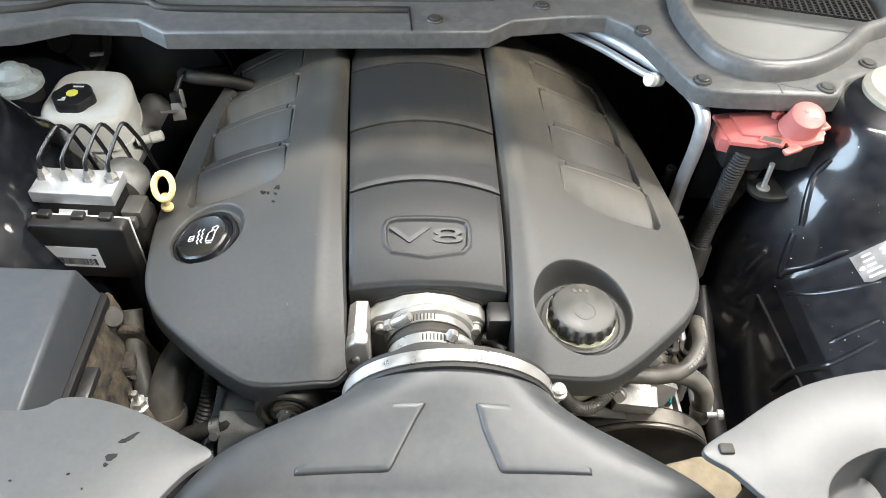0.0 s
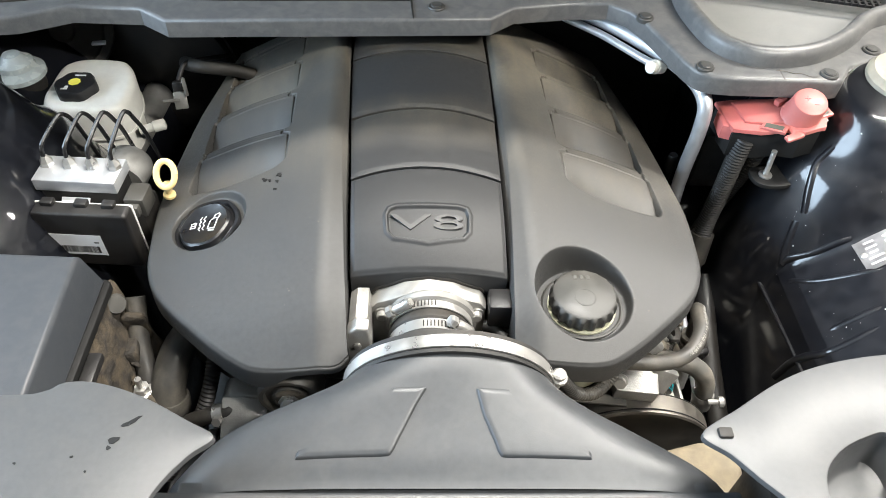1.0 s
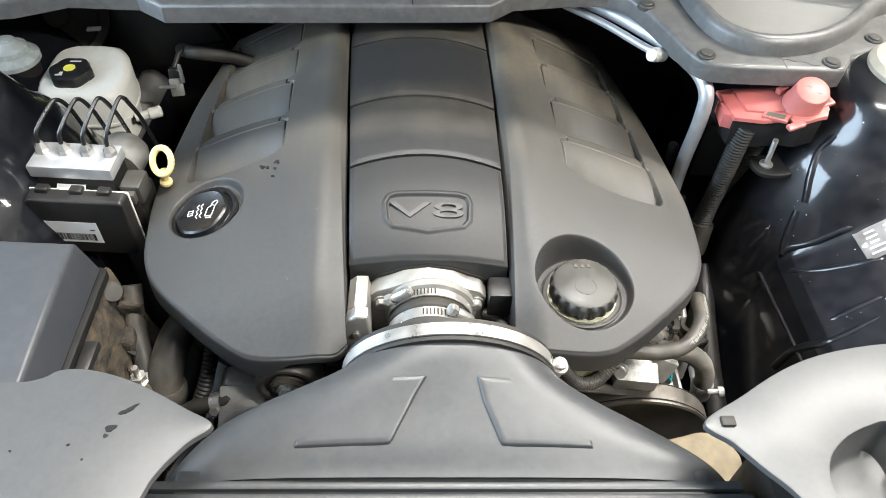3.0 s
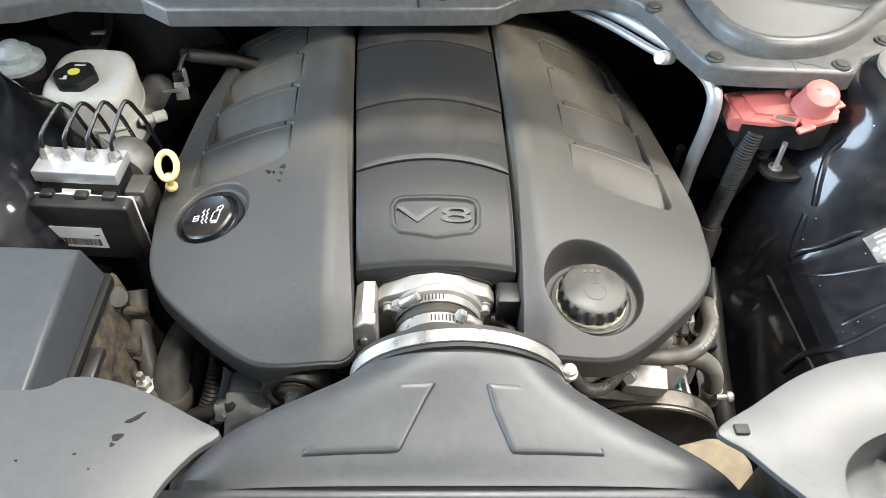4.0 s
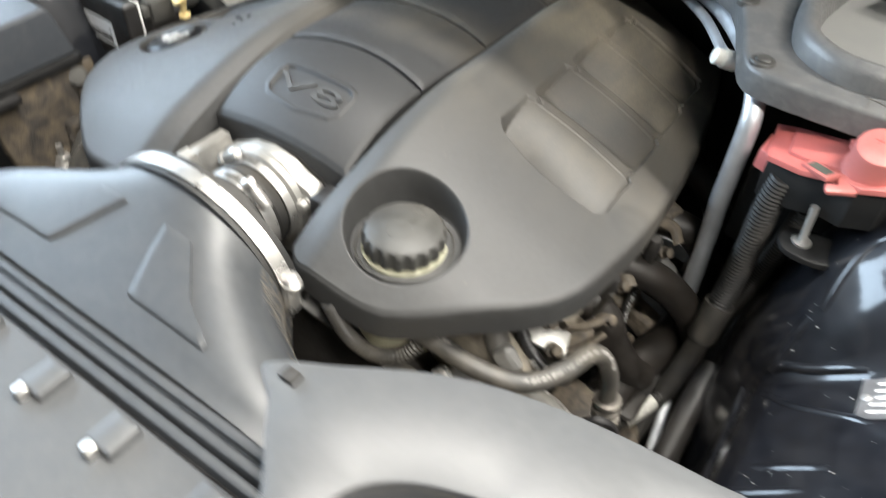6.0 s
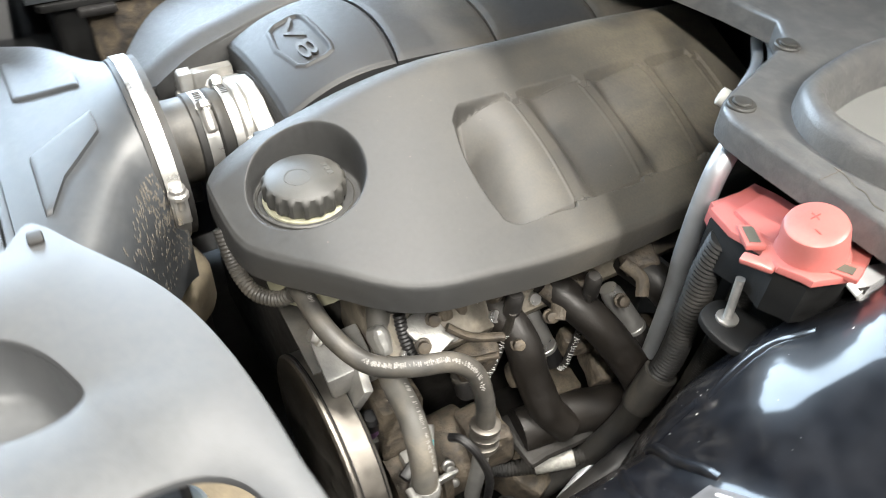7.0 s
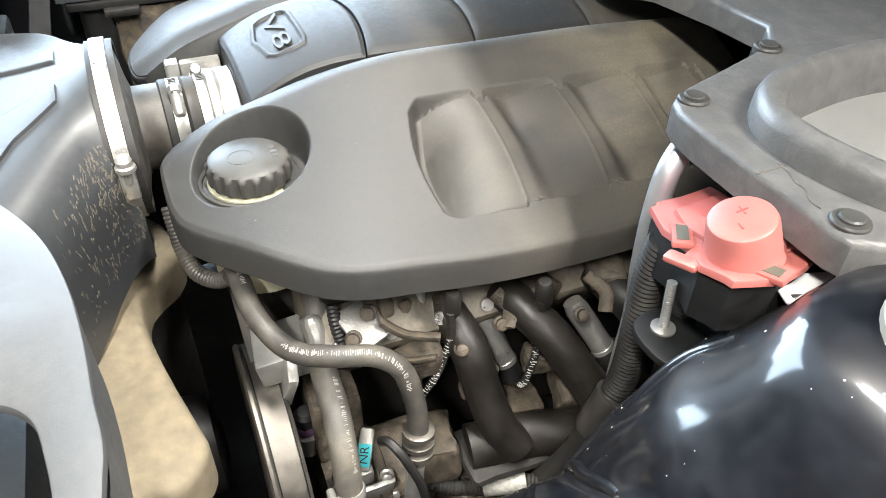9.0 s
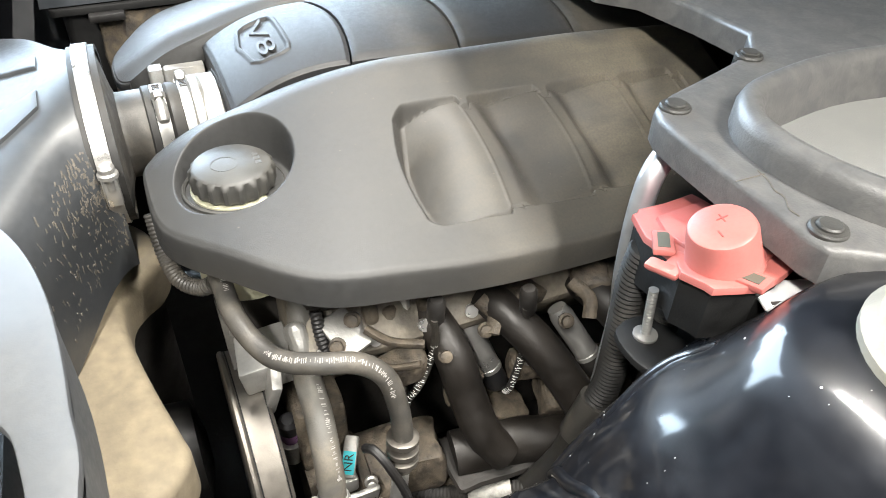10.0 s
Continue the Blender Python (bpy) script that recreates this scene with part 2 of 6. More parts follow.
def lathe(profile, m=None, sides=32, bm=None, wobble=None):
    """A turned shape from (radius, height) pairs about z, placed by m."""
    bm = bm or bmesh.new()
    m = m or Matrix()
    rings = []
    for r, h in profile:
        row = []
        for k in range(sides):
            a = 2 * math.pi * k / sides
            q = r * (wobble(a, h) if wobble else 1)
            row.append(bm.verts.new(m @ Vector((q * math.cos(a), q * math.sin(a), h))))
        rings.append(row)
    for a, b in zip(rings, rings[1:]):
        for k in range(sides):
            bm.faces.new((a[k], a[(k + 1) % sides], b[(k + 1) % sides], b[k]))
    bm.faces.new(rings[0][::-1])
    bm.faces.new(rings[-1])
    return bm


def along(a, b):
    """A pose at a whose z axis points to b."""
    a, b = Vector(a), Vector(b)
    return Matrix.Translation(a) @ (b - a).to_track_quat("Z", "Y").to_matrix().to_4x4()


def box(c, size, m=None, bevel=0.002, bm=None, seg=2):
    b = bmesh.new()
    bmesh.ops.create_cube(b, size=1, matrix=Matrix.Translation(c) @ Matrix.Diagonal((*size, 1)))
    if bevel:
        bmesh.ops.bevel(b, geom=b.edges[:], offset=bevel, segments=seg, affect="EDGES", profile=0.5)
    if m is not None:
        b.transform(m)
    if bm is None:
        return b
    join(bm, b)
    return bm


def join(bm, other):
    me = bpy.data.meshes.new("tmp")
    other.to_mesh(me)
    other.free()
    bm.from_mesh(me)
    bpy.data.meshes.remove(me)
    return bm


def slab(poly, z0, z1, m=None, bevel=0.002, seg=2, holes=()):
    """A plate from an outline, rounded along its top edges."""
    bm = bmesh.new()
    loops = [list(poly)] + [list(h) for h in holes]
    edges = []
    for loop in loops:
        vs = [bm.verts.new((x, y, z1)) for x, y in loop]
        edges += [bm.edges.new((a, b)) for a, b in zip(vs, vs[1:] + vs[:1])]
    bmesh.ops.triangle_fill(bm, use_beauty=True, use_dissolve=False, edges=edges)
    top = bm.faces[:]
    ex = bmesh.ops.extrude_face_region(bm, geom=top)
    down = [v for v in ex["geom"] if isinstance(v, bmesh.types.BMVert)]
    bmesh.ops.translate(bm, verts=down, vec=(0, 0, z0 - z1))
    bmesh.ops.recalc_face_normals(bm, faces=bm.faces[:])
    if bevel:
        rim = [e for e in bm.edges if len(e.link_faces) == 2 and abs(e.verts[0].co.z - z1) < 1e-6 and abs(e.verts[1].co.z - z1) < 1e-6 and abs(e.link_faces[0].normal.z - e.link_faces[1].normal.z) > 0.5]
        bmesh.ops.bevel(bm, geom=rim, offset=bevel, segments=seg, affect="EDGES", profile=0.5)
    if m is not None:
        bm.transform(m)
    return bm


def smooth_loop(pts, n=6):
    """A closed smooth outline through 2D points."""
    k = len(pts)
    out = []
    for i in range(k):
        a, b, c, d = (Vector((*pts[(i + j) % k], 0)) for j in (-1, 0, 1, 2))
        for s in (q / n for q in range(n)):
            v = 0.5 * (2 * b + (c - a) * s + (2 * a - 5 * b + 4 * c - d) * s * s + (3 * b - a - 3 * c + d) * s**3)
            out.append((v.x, v.y))
    return out


def rounded(x0, y0, x1, y1, r, n=5):
    """A rectangle with rounded corners."""
    out = []
    for cx, cy, a0 in ((x1 - r, y1 - r, 0), (x0 + r, y1 - r, 90), (x0 + r, y0 + r, 180), (x1 - r, y0 + r, 270)):
        for k in range(n + 1):
            a = radians(a0 + 90 * k / n)
            out.append((cx + r * math.cos(a), cy + r * math.sin(a)))
    return out


def grid(f, nu, nv, bm=None):
    """A sheet from f(u, v) -> point."""
    bm = bm or bmesh.new()
    rows = [[bm.verts.new(f(i / nu, j / nv)) for i in range(nu + 1)] for j in range(nv + 1)]
    for a, b in zip(rows, rows[1:]):
        for i in range(nu):
            bm.faces.new((a[i], a[i + 1], b[i + 1], b[i]))
    return bm


def step(x, a, b):
    t = min(1, max(0, (x - a) / (b - a)))
    return t * t * (3 - 2 * t)


def curve(x, pts):
    return float(np.interp(x, [p[0] for p in pts], [p[1] for p in pts]))


TABLES = {}


def smoothed(x, pts, w=0.012):
    """A curve through pts, rounded over about w metres."""
    key = (id(pts), w)
    if key not in TABLES:
        lo, hi = pts[0][0] - 0.1, pts[-1][0] + 0.1
        xs = np.arange(lo, hi, 0.001)
        ys = np.interp(xs, [p[0] for p in pts], [p[1] for p in pts])
        n = int(4 * w / 0.001)
        k = np.exp(-0.5 * (np.arange(-n, n + 1) * 0.001 / w) ** 2)
        TABLES[key] = (xs, np.convolve(np.pad(ys, n, mode="edge"), k / k.sum(), mode="valid"))
    xs, ys = TABLES[key]
    return float(np.interp(x, xs, ys))


def letters(text, size, m, mat, parent, depth=0.0006, name="lettering"):
    cu = bpy.data.curves.new(name, "FONT")
    cu.body, cu.size, cu.extrude, cu.align_x, cu.align_y = text, size, depth, "CENTER", "CENTER"
    tmp = bpy.data.objects.new(name, cu)
    scene.collection.objects.link(tmp)
    me = bpy.data.meshes.new_from_object(tmp.evaluated_get(bpy.context.evaluated_depsgraph_get()))
    bpy.data.objects.remove(tmp)
    me.transform(m)
    me.materials.clear()
    me.materials.append(mat)
    ob = new(name, me)
    ob.parent = parent
    if parent.type == "EMPTY":
        ob.matrix_parent_inverse = Matrix.Translation(-parent.location)
    return ob

# ==== large structure ====
solo("ground", grid(lambda u, v: (-40 + 80 * u, -40 + 80 * v, -0.86), 8, 8), M_GROUND, "grey concrete ground under the car", "ground", kind="structure")

M_WALL = material("workshop_wall", (0.15, 0.148, 0.142), 0.8, var=0.12, scale=10, dust=(0.2, 0.19, 0.18), dust_amt=0.4, dust_scale=1.5, bump=0.1, bump_scale=80)
H0, H1 = -0.86, 1.95
solo("wall_south", box((0.35, -3.05, (H0 + H1) / 2), (5.5, 0.1, H1 - H0), bevel=0), M_WALL, "plain grey workshop wall", "wall", kind="structure", smooth=0)
solo("wall_north", box((0.35, 3.05, (H0 + H1) / 2), (5.5, 0.1, H1 - H0), bevel=0), M_WALL, "plain grey workshop wall", "wall", kind="structure", smooth=0)
solo("wall_east", box((3.05, 0, (H0 + H1) / 2), (0.1, 6.0, H1 - H0), bevel=0), M_WALL, "plain grey workshop wall", "wall", kind="structure", smooth=0)
solo("wall_west", slab([(-3, H0), (3, H0), (3, H1), (-3, H1)], 2.3, 2.4, Matrix(((0, 0, -1, 0), (1, 0, 0, 0), (0, 1, 0, 0), (0, 0, 0, 1))), 0, holes=([(-1.5, H0 + 0.02), (0.9, H0 + 0.02), (0.9, 1.5), (-1.5, 1.5)],)), M_WALL, "plain grey workshop wall with a wide door opening", "wall", kind="structure", smooth=0)
solo("ceiling", box((0.35, 0, H1 + 0.05), (5.6, 6.2, 0.1), bevel=0), M_WALL, "plain workshop ceiling", "ceiling", kind="structure", smooth=0)
# housings for the tubes, the added front-right fill included
for x, y, lx, ly, _ in TUBES:
    lampt = thing("ceiling_lamp", "long unseen ceiling lamp or added fill lamp with a white housing", "lamp", (x, y, H1), "ceiling lamps")
    part("housing", box((x, y, 1.905), (lx + 0.06, ly + 0.06, 0.09), None, 0.01), M_WHITE, lampt)

# open bonnet overhead, hinged behind the cowl
HINGE, OPEN = (0, 0.80, 0.10), radians(56)
def bonnet_point(u, v):
    x = (u - 0.5) * 1.46 * (1 - 0.10 * v)
    d = 1.08 * v
    return (x, HINGE[1] - d * math.cos(OPEN), HINGE[2] + d * math.sin(OPEN) + 0.02 * math.sin(math.pi * u))
bonnet = thing("bonnet", "open black bonnet with felt lining, propped over the engine bay", "bonnet", HINGE)
part("lining", grid(bonnet_point, 16, 16), M_FELT, bonnet)
for s in (-1, 1):
    part("hinge", tube([(s * 0.62, 0.80, 0.10), (s * 0.62, 0.74, 0.06), (s * 0.62, 0.70, 0.03)], 0.012), M_DARK, bonnet)
part("skin", grid(lambda u, v: Vector(bonnet_point(u, v)) + Vector((0, 0.02, 0.03)), 16, 16), M_PAINT, bonnet)

def on(path, s):
    f = s * (len(path) - 1)
    i = min(int(f), len(path) - 2)
    return path[i].lerp(path[i + 1], f - i)


# ==== engine cover ====
XC = -0.002


def axis(y):
    """The cover's middle line, which runs slightly askew to the car."""
    return XC - 0.034 * y


BASE = [(-0.2, -0.100), (-0.15, -0.072), (-0.114, -0.048), (-0.06, -0.034), (-0.02, -0.022), (0.03, -0.013), (0.08, -0.008), (0.2, -0.012), (0.31, -0.015), (0.48, -0.028), (0.6, -0.045)]
FALL = [(-0.2, 0.028), (-0.15, 0.032), (-0.05, 0.046), (0.06, 0.066), (0.14, 0.072), (0.22, 0.078), (0.4, 0.090), (0.6, 0.095)]
# pockets along each bank: front edge at its inner and outer end, depth of the scoop
FRONTS = [(0.070, 0.058, 0.042), (0.150, 0.153, 0.026), (0.245, 0.247, 0.026), (0.340, 0.340, 0.024), (0.425, 0.425, 0.0)]
POCKET_IN, POCKET_OUT = 0.180, 0.312


def front_edge(k, X):
    ya, yb, _ = FRONTS[k]
    q = min(1, max(0, (X - POCKET_IN) / (POCKET_OUT - POCKET_IN)))
    bow = -0.010 * math.sin(math.pi * q) if k == 0 else 0.008 * math.sin(math.pi * q)
    return ya + (yb - ya) * q + bow


def pocket_depth(X, yy, side):
    """Depth of the wavy insert below the shell: a steep front wall at the first scoop, rounded ones after the crests."""
    q = min(1, max(0, (X - POCKET_IN) / (POCKET_OUT - POCKET_IN)))
    for k in range(4):
        f, r = front_edge(k, X), front_edge(k + 1, X)
        if not f <= yy < r:
            continue
        s = (yy - f) / (r - f)
        # rounded inner corners, and a small tooth of the shell at each crest
        corner = (0.014 if k == 0 else 0.004) * max(0, 1 - s / 0.16) ** 2
        tooth = 0.010 * step(s, 0.84, 0.88) * step(s, 1.02, 0.97)
        xin, xout = POCKET_IN + corner + tooth, POCKET_OUT - 0.5 * tooth - 0.004 * k - 0.6 * corner
        m = step(X, xin, xin + 0.0035) * step(X, xout, xout - 0.0035)
        # a narrow joint all round the insert
        groove = 0.0035 * (step(abs(X - xin - 0.0012), 0.0028, 0.0008) + step(abs(X - xout + 0.0012), 0.0028, 0.0008))
        deep = FRONTS[k][2] * (1 - (0.74 if side > 0 else 0.40) * q**2.2) * (0.45 + 0.55 * step(q, 0, 0.28))
        front = step(s, 0, 0.12 if k == 0 else 0.28 if side > 0 else 0.20)
        rise = 1 if s < 0.16 else max(0, (0.86 - s) / 0.70)
        crease = 0.0012 * step(abs(s - 0.865), 0.022, 0.008)
        return m * (deep * front * rise ** (2.3 if k == 0 else 1.5) - crease + 0.0028) + groove
    return 0.0


def shell_height(X, y, side):
    """Height of the side shell at the distance X from the middle."""
    z = smoothed(y, BASE, 0.018) + 0.010 * step(X, 0.086, 0.130)
    t = max(0, X - 0.112) / 0.191
    z -= smoothed(y, FALL, 0.03) * (t * t / (t + 0.10)) * 1.1
    if 0.17 < X < 0.32:
        z -= pocket_depth(X, y - (0.033 if side < 0 else 0), side)
    if side > 0:
        e = math.hypot((X + axis(y) - 0.178) / 0.058, (y + 0.086) / 0.055)
        floor_z = -0.070 + 0.04 * (y + 0.09)
        if e < 1.2:
            z = z + (min(z, floor_z) - z) * step(e, 1.02, 0.90)
    else:
        e = math.hypot((X - 0.270) / 0.048, (y - 0.031) / 0.049)
        if e < 1.2:
            floor_z = -0.066 - 0.32 * (X - 0.272) + 0.06 * (y - 0.02)
            z = z + (min(z, floor_z) - z) * step(e, 1.02, 0.90)
    return z


OUTER = [(0.092, -0.148), (0.104, -0.159), (0.122, -0.163), (0.160, -0.1635), (0.190, -0.161), (0.213, -0.153), (0.250, -0.129), (0.293, -0.093), (0.317, -0.067), (0.331, -0.043), (0.339, -0.018), (0.3435, 0.014), (0.349, 0.06), (0.351, 0.108), (0.3485, 0.19), (0.343, 0.28), (0.334, 0.36), (0.320, 0.44), (0.306, 0.50)]
OUT = spline([(x, y, 0) for x, y in OUTER], 14)


def side_shell(side):
    nu, nv = 260, 620
    bm = bmesh.new()
    rows = []
    for j in range(nv + 1):
        v = j / nv
        o = on(OUT, v)
        if side < 0:
            o = Vector((o.x, o.y - 0.007 * step(o.y, 0.03, -0.07), 0))
        inn = Vector((0.093 + 0.014 * v, -0.148 + 0.63 * v**1.12, 0))
        row = []
        drop0 = shell_height(inn.x, inn.y, side)
        row.append((inn.x - 0.001, inn.y, drop0 - 0.030 - 0.05 * step(inn.y, -0.085, -0.10)))
        for i in range(nu + 1):
            u = i / nu
            p = inn.lerp(o, u)
            z = shell_height(p.x, p.y, side)
            edge = max(0, (u - 0.984) / 0.016)
            row.append((p.x, p.y, z - 0.0016 * edge**2 - 0.004 * step(u, 0.03, 0.0)))
        prev, nxt = on(OUT, max(0, v - 0.01)), on(OUT, min(1, v + 0.01))
        tang = (nxt - prev).normalized()
        nrm = Vector((tang.y, -tang.x, 0))
        zl = row[-1][2]
        # a plain skirt, arched over the pulley on one bank
        rim = zl - 0.031 + (0.022 * step(o.x, 0.190, 0.148) if side < 0 and o.y < -0.1 else 0)
        for off, frac in ((0.0009, 0.03), (0.0016, 0.08), (0.0021, 0.18), (0.0025, 0.45), (0.0027, 0.7), (0.0026, 1.0), (-0.001, 1.0), (-0.003, 0.6)):
            q = o + nrm * off
            row.append((q.x, q.y, zl + (rim - zl) * frac))
        rows.append([bm.verts.new((side * x + axis(y), y, z)) for x, y, z in row])
    for a, b in zip(rows, rows[1:]):
        for i in range(len(a) - 1):
            bm.faces.new((a[i], a[i + 1], b[i + 1], b[i]))
    # closed front and rear ends
    for row in (rows[0], rows[-1]):
        low = [bm.verts.new((v.co.x, v.co.y, min(v.co.z, -0.10))) for v in row]
        for i in range(len(row) - 1):
            if (row[i].co - low[i].co).length > 1e-5 or (row[i + 1].co - low[i + 1].co).length > 1e-5:
                try:
                    bm.faces.new((row[i], row[i + 1], low[i + 1], low[i]))
                except ValueError:
                    pass
    return bm


cover = thing("engine_cover", "dusty charcoal plastic engine cover over the engine", "engine cover", (0, 0, -0.12))
part("side_shell", side_shell(1), M_COVER, cover, "", 72)
part("side_shell", side_shell(-1), M_COVER, cover, "", 72)

CENTRE = [(-0.12, -0.064), (-0.08, -0.040), (-0.06, -0.026), (-0.04, -0.015), (-0.02, -0.007), (0.0, -0.001), (0.03, 0.003), (0.08, 0.003), (0.2, -0.002), (0.34, -0.007), (0.5, -0.02), (0.6, -0.035)]
BADGE = [(-0.0505, -0.004), (-0.046, 0.005), (-0.037, 0.008), (0.037, 0.008), (0.047, 0.005), (0.0505, -0.004), (0.0490, -0.026), (0.0415, -0.034), (0.0, -0.041), (-0.0415, -0.034), (-0.0490, -0.026)]


def inside(p, poly):
    """Signed distance to an outline: negative inside."""
    d, c = 1e9, False
    for (xa, ya), (xb, yb) in zip(poly, poly[1:] + poly[:1]):
        ex, ey = xb - xa, yb - ya
        s = min(1, max(0, ((p[0] - xa) * ex + (p[1] - ya) * ey) / (ex * ex + ey * ey)))
        d = min(d, math.hypot(p[0] - xa - s * ex, p[1] - ya - s * ey))
        if (ya > p[1]) != (yb > p[1]) and p[0] < (xb - xa) * (p[1] - ya) / (yb - ya) + xa:
            c = not c
    return -d if c else d


def centre_height(x, y, raise_=0.0):
    z = smoothed(y, CENTRE, 0.012) - 0.012 * (x / 0.096) ** 2 + raise_
    if raise_ == 0 and -0.06 < y < 0.02 and abs(x) < 0.07:
        d = inside((x, y), BADGE)
        z += 0.0016 * step(abs(d + 0.001), 0.004, 0.001) - 0.0024 * step(d, -0.002, -0.004)
    return z


def centre_panel(y0, y1, raise_, nu, nv, bow0=0.013, bow1=0.013):
    hw = 0.0905
    bm = bmesh.new()
    rows = []
    for j in range(-2, nv + 3):
        v = min(1, max(0, j / nv))
        row = []
        for i in range(-2, nu + 3):
            u = min(1, max(0, i / nu))
            X = (2 * u - 1)
            ya, yb = y0 - bow0 * X * X, y1 - bow1 * X * X
            y = ya + (yb - ya) * v
            x = X * (hw + 0.010 * step(y, -0.06, 0.35))
            z = centre_height(x, y, raise_)
            e = min(min(u, 1 - u) * 2 * hw, min(v, 1 - v) * (yb - ya))
            z -= 0.0025 * step(e, 0.005, 0.0)
            if i < 0 or i > nu or j < 0 or j > nv:
                z -= 0.004 if max(-i, i - nu, -j, j - nv) == 1 else 0.03
            row.append(bm.verts.new((x + axis(y), y, z)))
        rows.append(row)
    for a, b in zip(rows, rows[1:]):
        for i in range(len(a) - 1):
            bm.faces.new((a[i], a[i + 1], b[i + 1], b[i]))
    return bm


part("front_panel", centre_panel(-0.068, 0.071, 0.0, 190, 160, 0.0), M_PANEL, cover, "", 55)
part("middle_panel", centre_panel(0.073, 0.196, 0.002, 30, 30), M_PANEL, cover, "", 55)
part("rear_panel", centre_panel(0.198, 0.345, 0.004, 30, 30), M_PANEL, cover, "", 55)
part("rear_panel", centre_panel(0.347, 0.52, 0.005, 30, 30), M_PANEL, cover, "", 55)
slope = math.atan2(0.013, 0.035)
letters("V8", 0.026, pose(XC, -0.015, centre_height(0, -0.015) + 0.0002, math.degrees(slope)) @ Matrix.Diagonal((3.1, 1.05, 1, 1)), M_COVER, cover, 0.0014, "badge_lettering")

# dark engine underneath
engine = thing("engine", "grimy V8 engine block and heads under the cover", "engine", (0, 0.15, -0.5))
part("block", box((0, 0.17, -0.36), (0.40, 0.56, 0.36), bevel=0.02), M_DARK, engine)
for s in (-1, 1):
    part("cylinder_head", box((0, 0, 0), (0.13, 0.50, 0.12), pose(s * 0.235, 0.18, -0.20, 0, s * 35, 0), bevel=0.012), M_DIRTY, engine)
    part("valve_cover", box((0, 0, 0), (0.12, 0.48, 0.06), pose(s * 0.225, 0.18, -0.135, 0, s * 25, 0), bevel=0.015), M_DARK, engine)
part("intake_plenum", box((XC, 0.20, -0.085), (0.18, 0.50, 0.06), bevel=0.02), M_DARK, engine)

# ==== intake: throttle body, coupler, duct ====
DUCT = [(-0.190, 0.022, 0.106, 0.006), (-0.21, 0.020, 0.116, 0.002), (-0.23, 0.008, 0.157, -0.006), (-0.25, 0.002, 0.206, -0.014), (-0.273, 0.010, 0.241, -0.022), (-0.298, 0.020, 0.268, -0.029), (-0.312, 0.020, 0.276, -0.034), (-0.324, 0.020, 0.278, -0.039)]


def duct_at(y):
    c = [float(np.interp(-y, [-d[0] for d in DUCT], [d[k] for d in DUCT])) for k in (1, 2, 3)]
    return c


def duct_point(u, v):
    y = -0.190 - 0.134 * v
    c, w, top = (sum(duct_at(y + k * 0.006)[q] for k in (-2, -1, 0, 1, 2)) / 5 for q in range(3))
    a = math.pi * (1 - min(1, max(0, (u - 0.1) / 0.8)))
    e = 1.0 - 0.62 * v
    ca, sa = math.cos(a), math.sin(a)
    x = c + w * math.copysign(abs(ca) ** (1 - 0.5 * v), ca)
    h = 0.085 + 0.02 * v
    # the flanks run straight down below the widest line
    below = max(0, 0.1 - u, u - 0.9) / 0.1
    return (x - math.copysign(0.012 * below, ca), y, top - h + h * abs(sa) ** e - 0.10 * below)


duct = thing("air_duct", "dark grey plastic air intake duct with two raised panels", "air duct", (0.02, -0.26, -0.15))
part("body", grid(duct_point, 140, 60), M_DUCT, duct, "", 60)


# front corner plates and shroud
PLATE_R = smooth_loop([(0.236, -0.304), (0.276, -0.278), (0.318, -0.2525), (0.356, -0.236), (0.40, -0.225), (0.445, -0.219), (0.49, -0.216), (0.54, -0.214), (0.62, -0.235), (0.66, -0.36), (0.62, -0.46), (0.45, -0.47), (0.33, -0.44), (0.300, -0.376), (0.274, -0.345), (0.256, -0.324)], 6)
HOLE_A = smooth_loop([(0.330, -0.37), (0.333, -0.341), (0.353, -0.320), (0.380, -0.307), (0.401, -0.304), (0.411, -0.33), (0.40, -0.375), (0.36, -0.392)], 5)
HOLE_B = smooth_loop([(0.476, -0.31), (0.473, -0.285), (0.478, -0.262), (0.492, -0.246), (0.515, -0.239), (0.56, -0.236), (0.60, -0.255), (0.60, -0.31), (0.545, -0.34), (0.49, -0.335)], 5)
plate_r = thing("headlamp_cover_plate", "grey plastic cover plate with openings beside the air duct", "cover plate", (0.45, -0.34, 0.02))
part("plate", slab(PLATE_R, 0.0225, 0.029, bevel=0.002, holes=(HOLE_A, HOLE_B)), M_PLATE, plate_r)
REAR = spline([(0.300, -0.263, 0), (0.356, -0.2365, 0), (0.40, -0.2255, 0), (0.445, -0.2195, 0), (0.49, -0.2165, 0), (0.54, -0.2145, 0), (0.60, -0.2275, 0)], 8)


def flange(u, v):
    p = on(REAR, u)
    k = (0.0, 0.5, 1.0, 1.0, 0.0)[min(4, int(v * 4 + 0.5))]
    return (p.x, p.y - (0.0045 if v > 0.6 else 0.001), 0.012 - 0.066 * step(p.x, 0.31, 0.43) * k)


part("flange", grid(flange, 60, 4), M_PLATE, plate_r, "", 50)
PLATE_L = smooth_loop([(-0.62, -0.27), (-0.50, -0.262), (-0.375, -0.262), (-0.345, -0.258), (-0.330, -0.249), (-0.302, -0.249), (-0.260, -0.262), (-0.212, -0.287), (-0.186, -0.303), (-0.205, -0.322), (-0.226, -0.354), (-0.25, -0.42), (-0.35, -0.47), (-0.60, -0.45)], 5)
solo("corner_cover_plate", slab(PLATE_L, 0.013, 0.020, bevel=0.002), M_PLATE, "grey plastic cover plate with chipped paint spots", "cover plate")

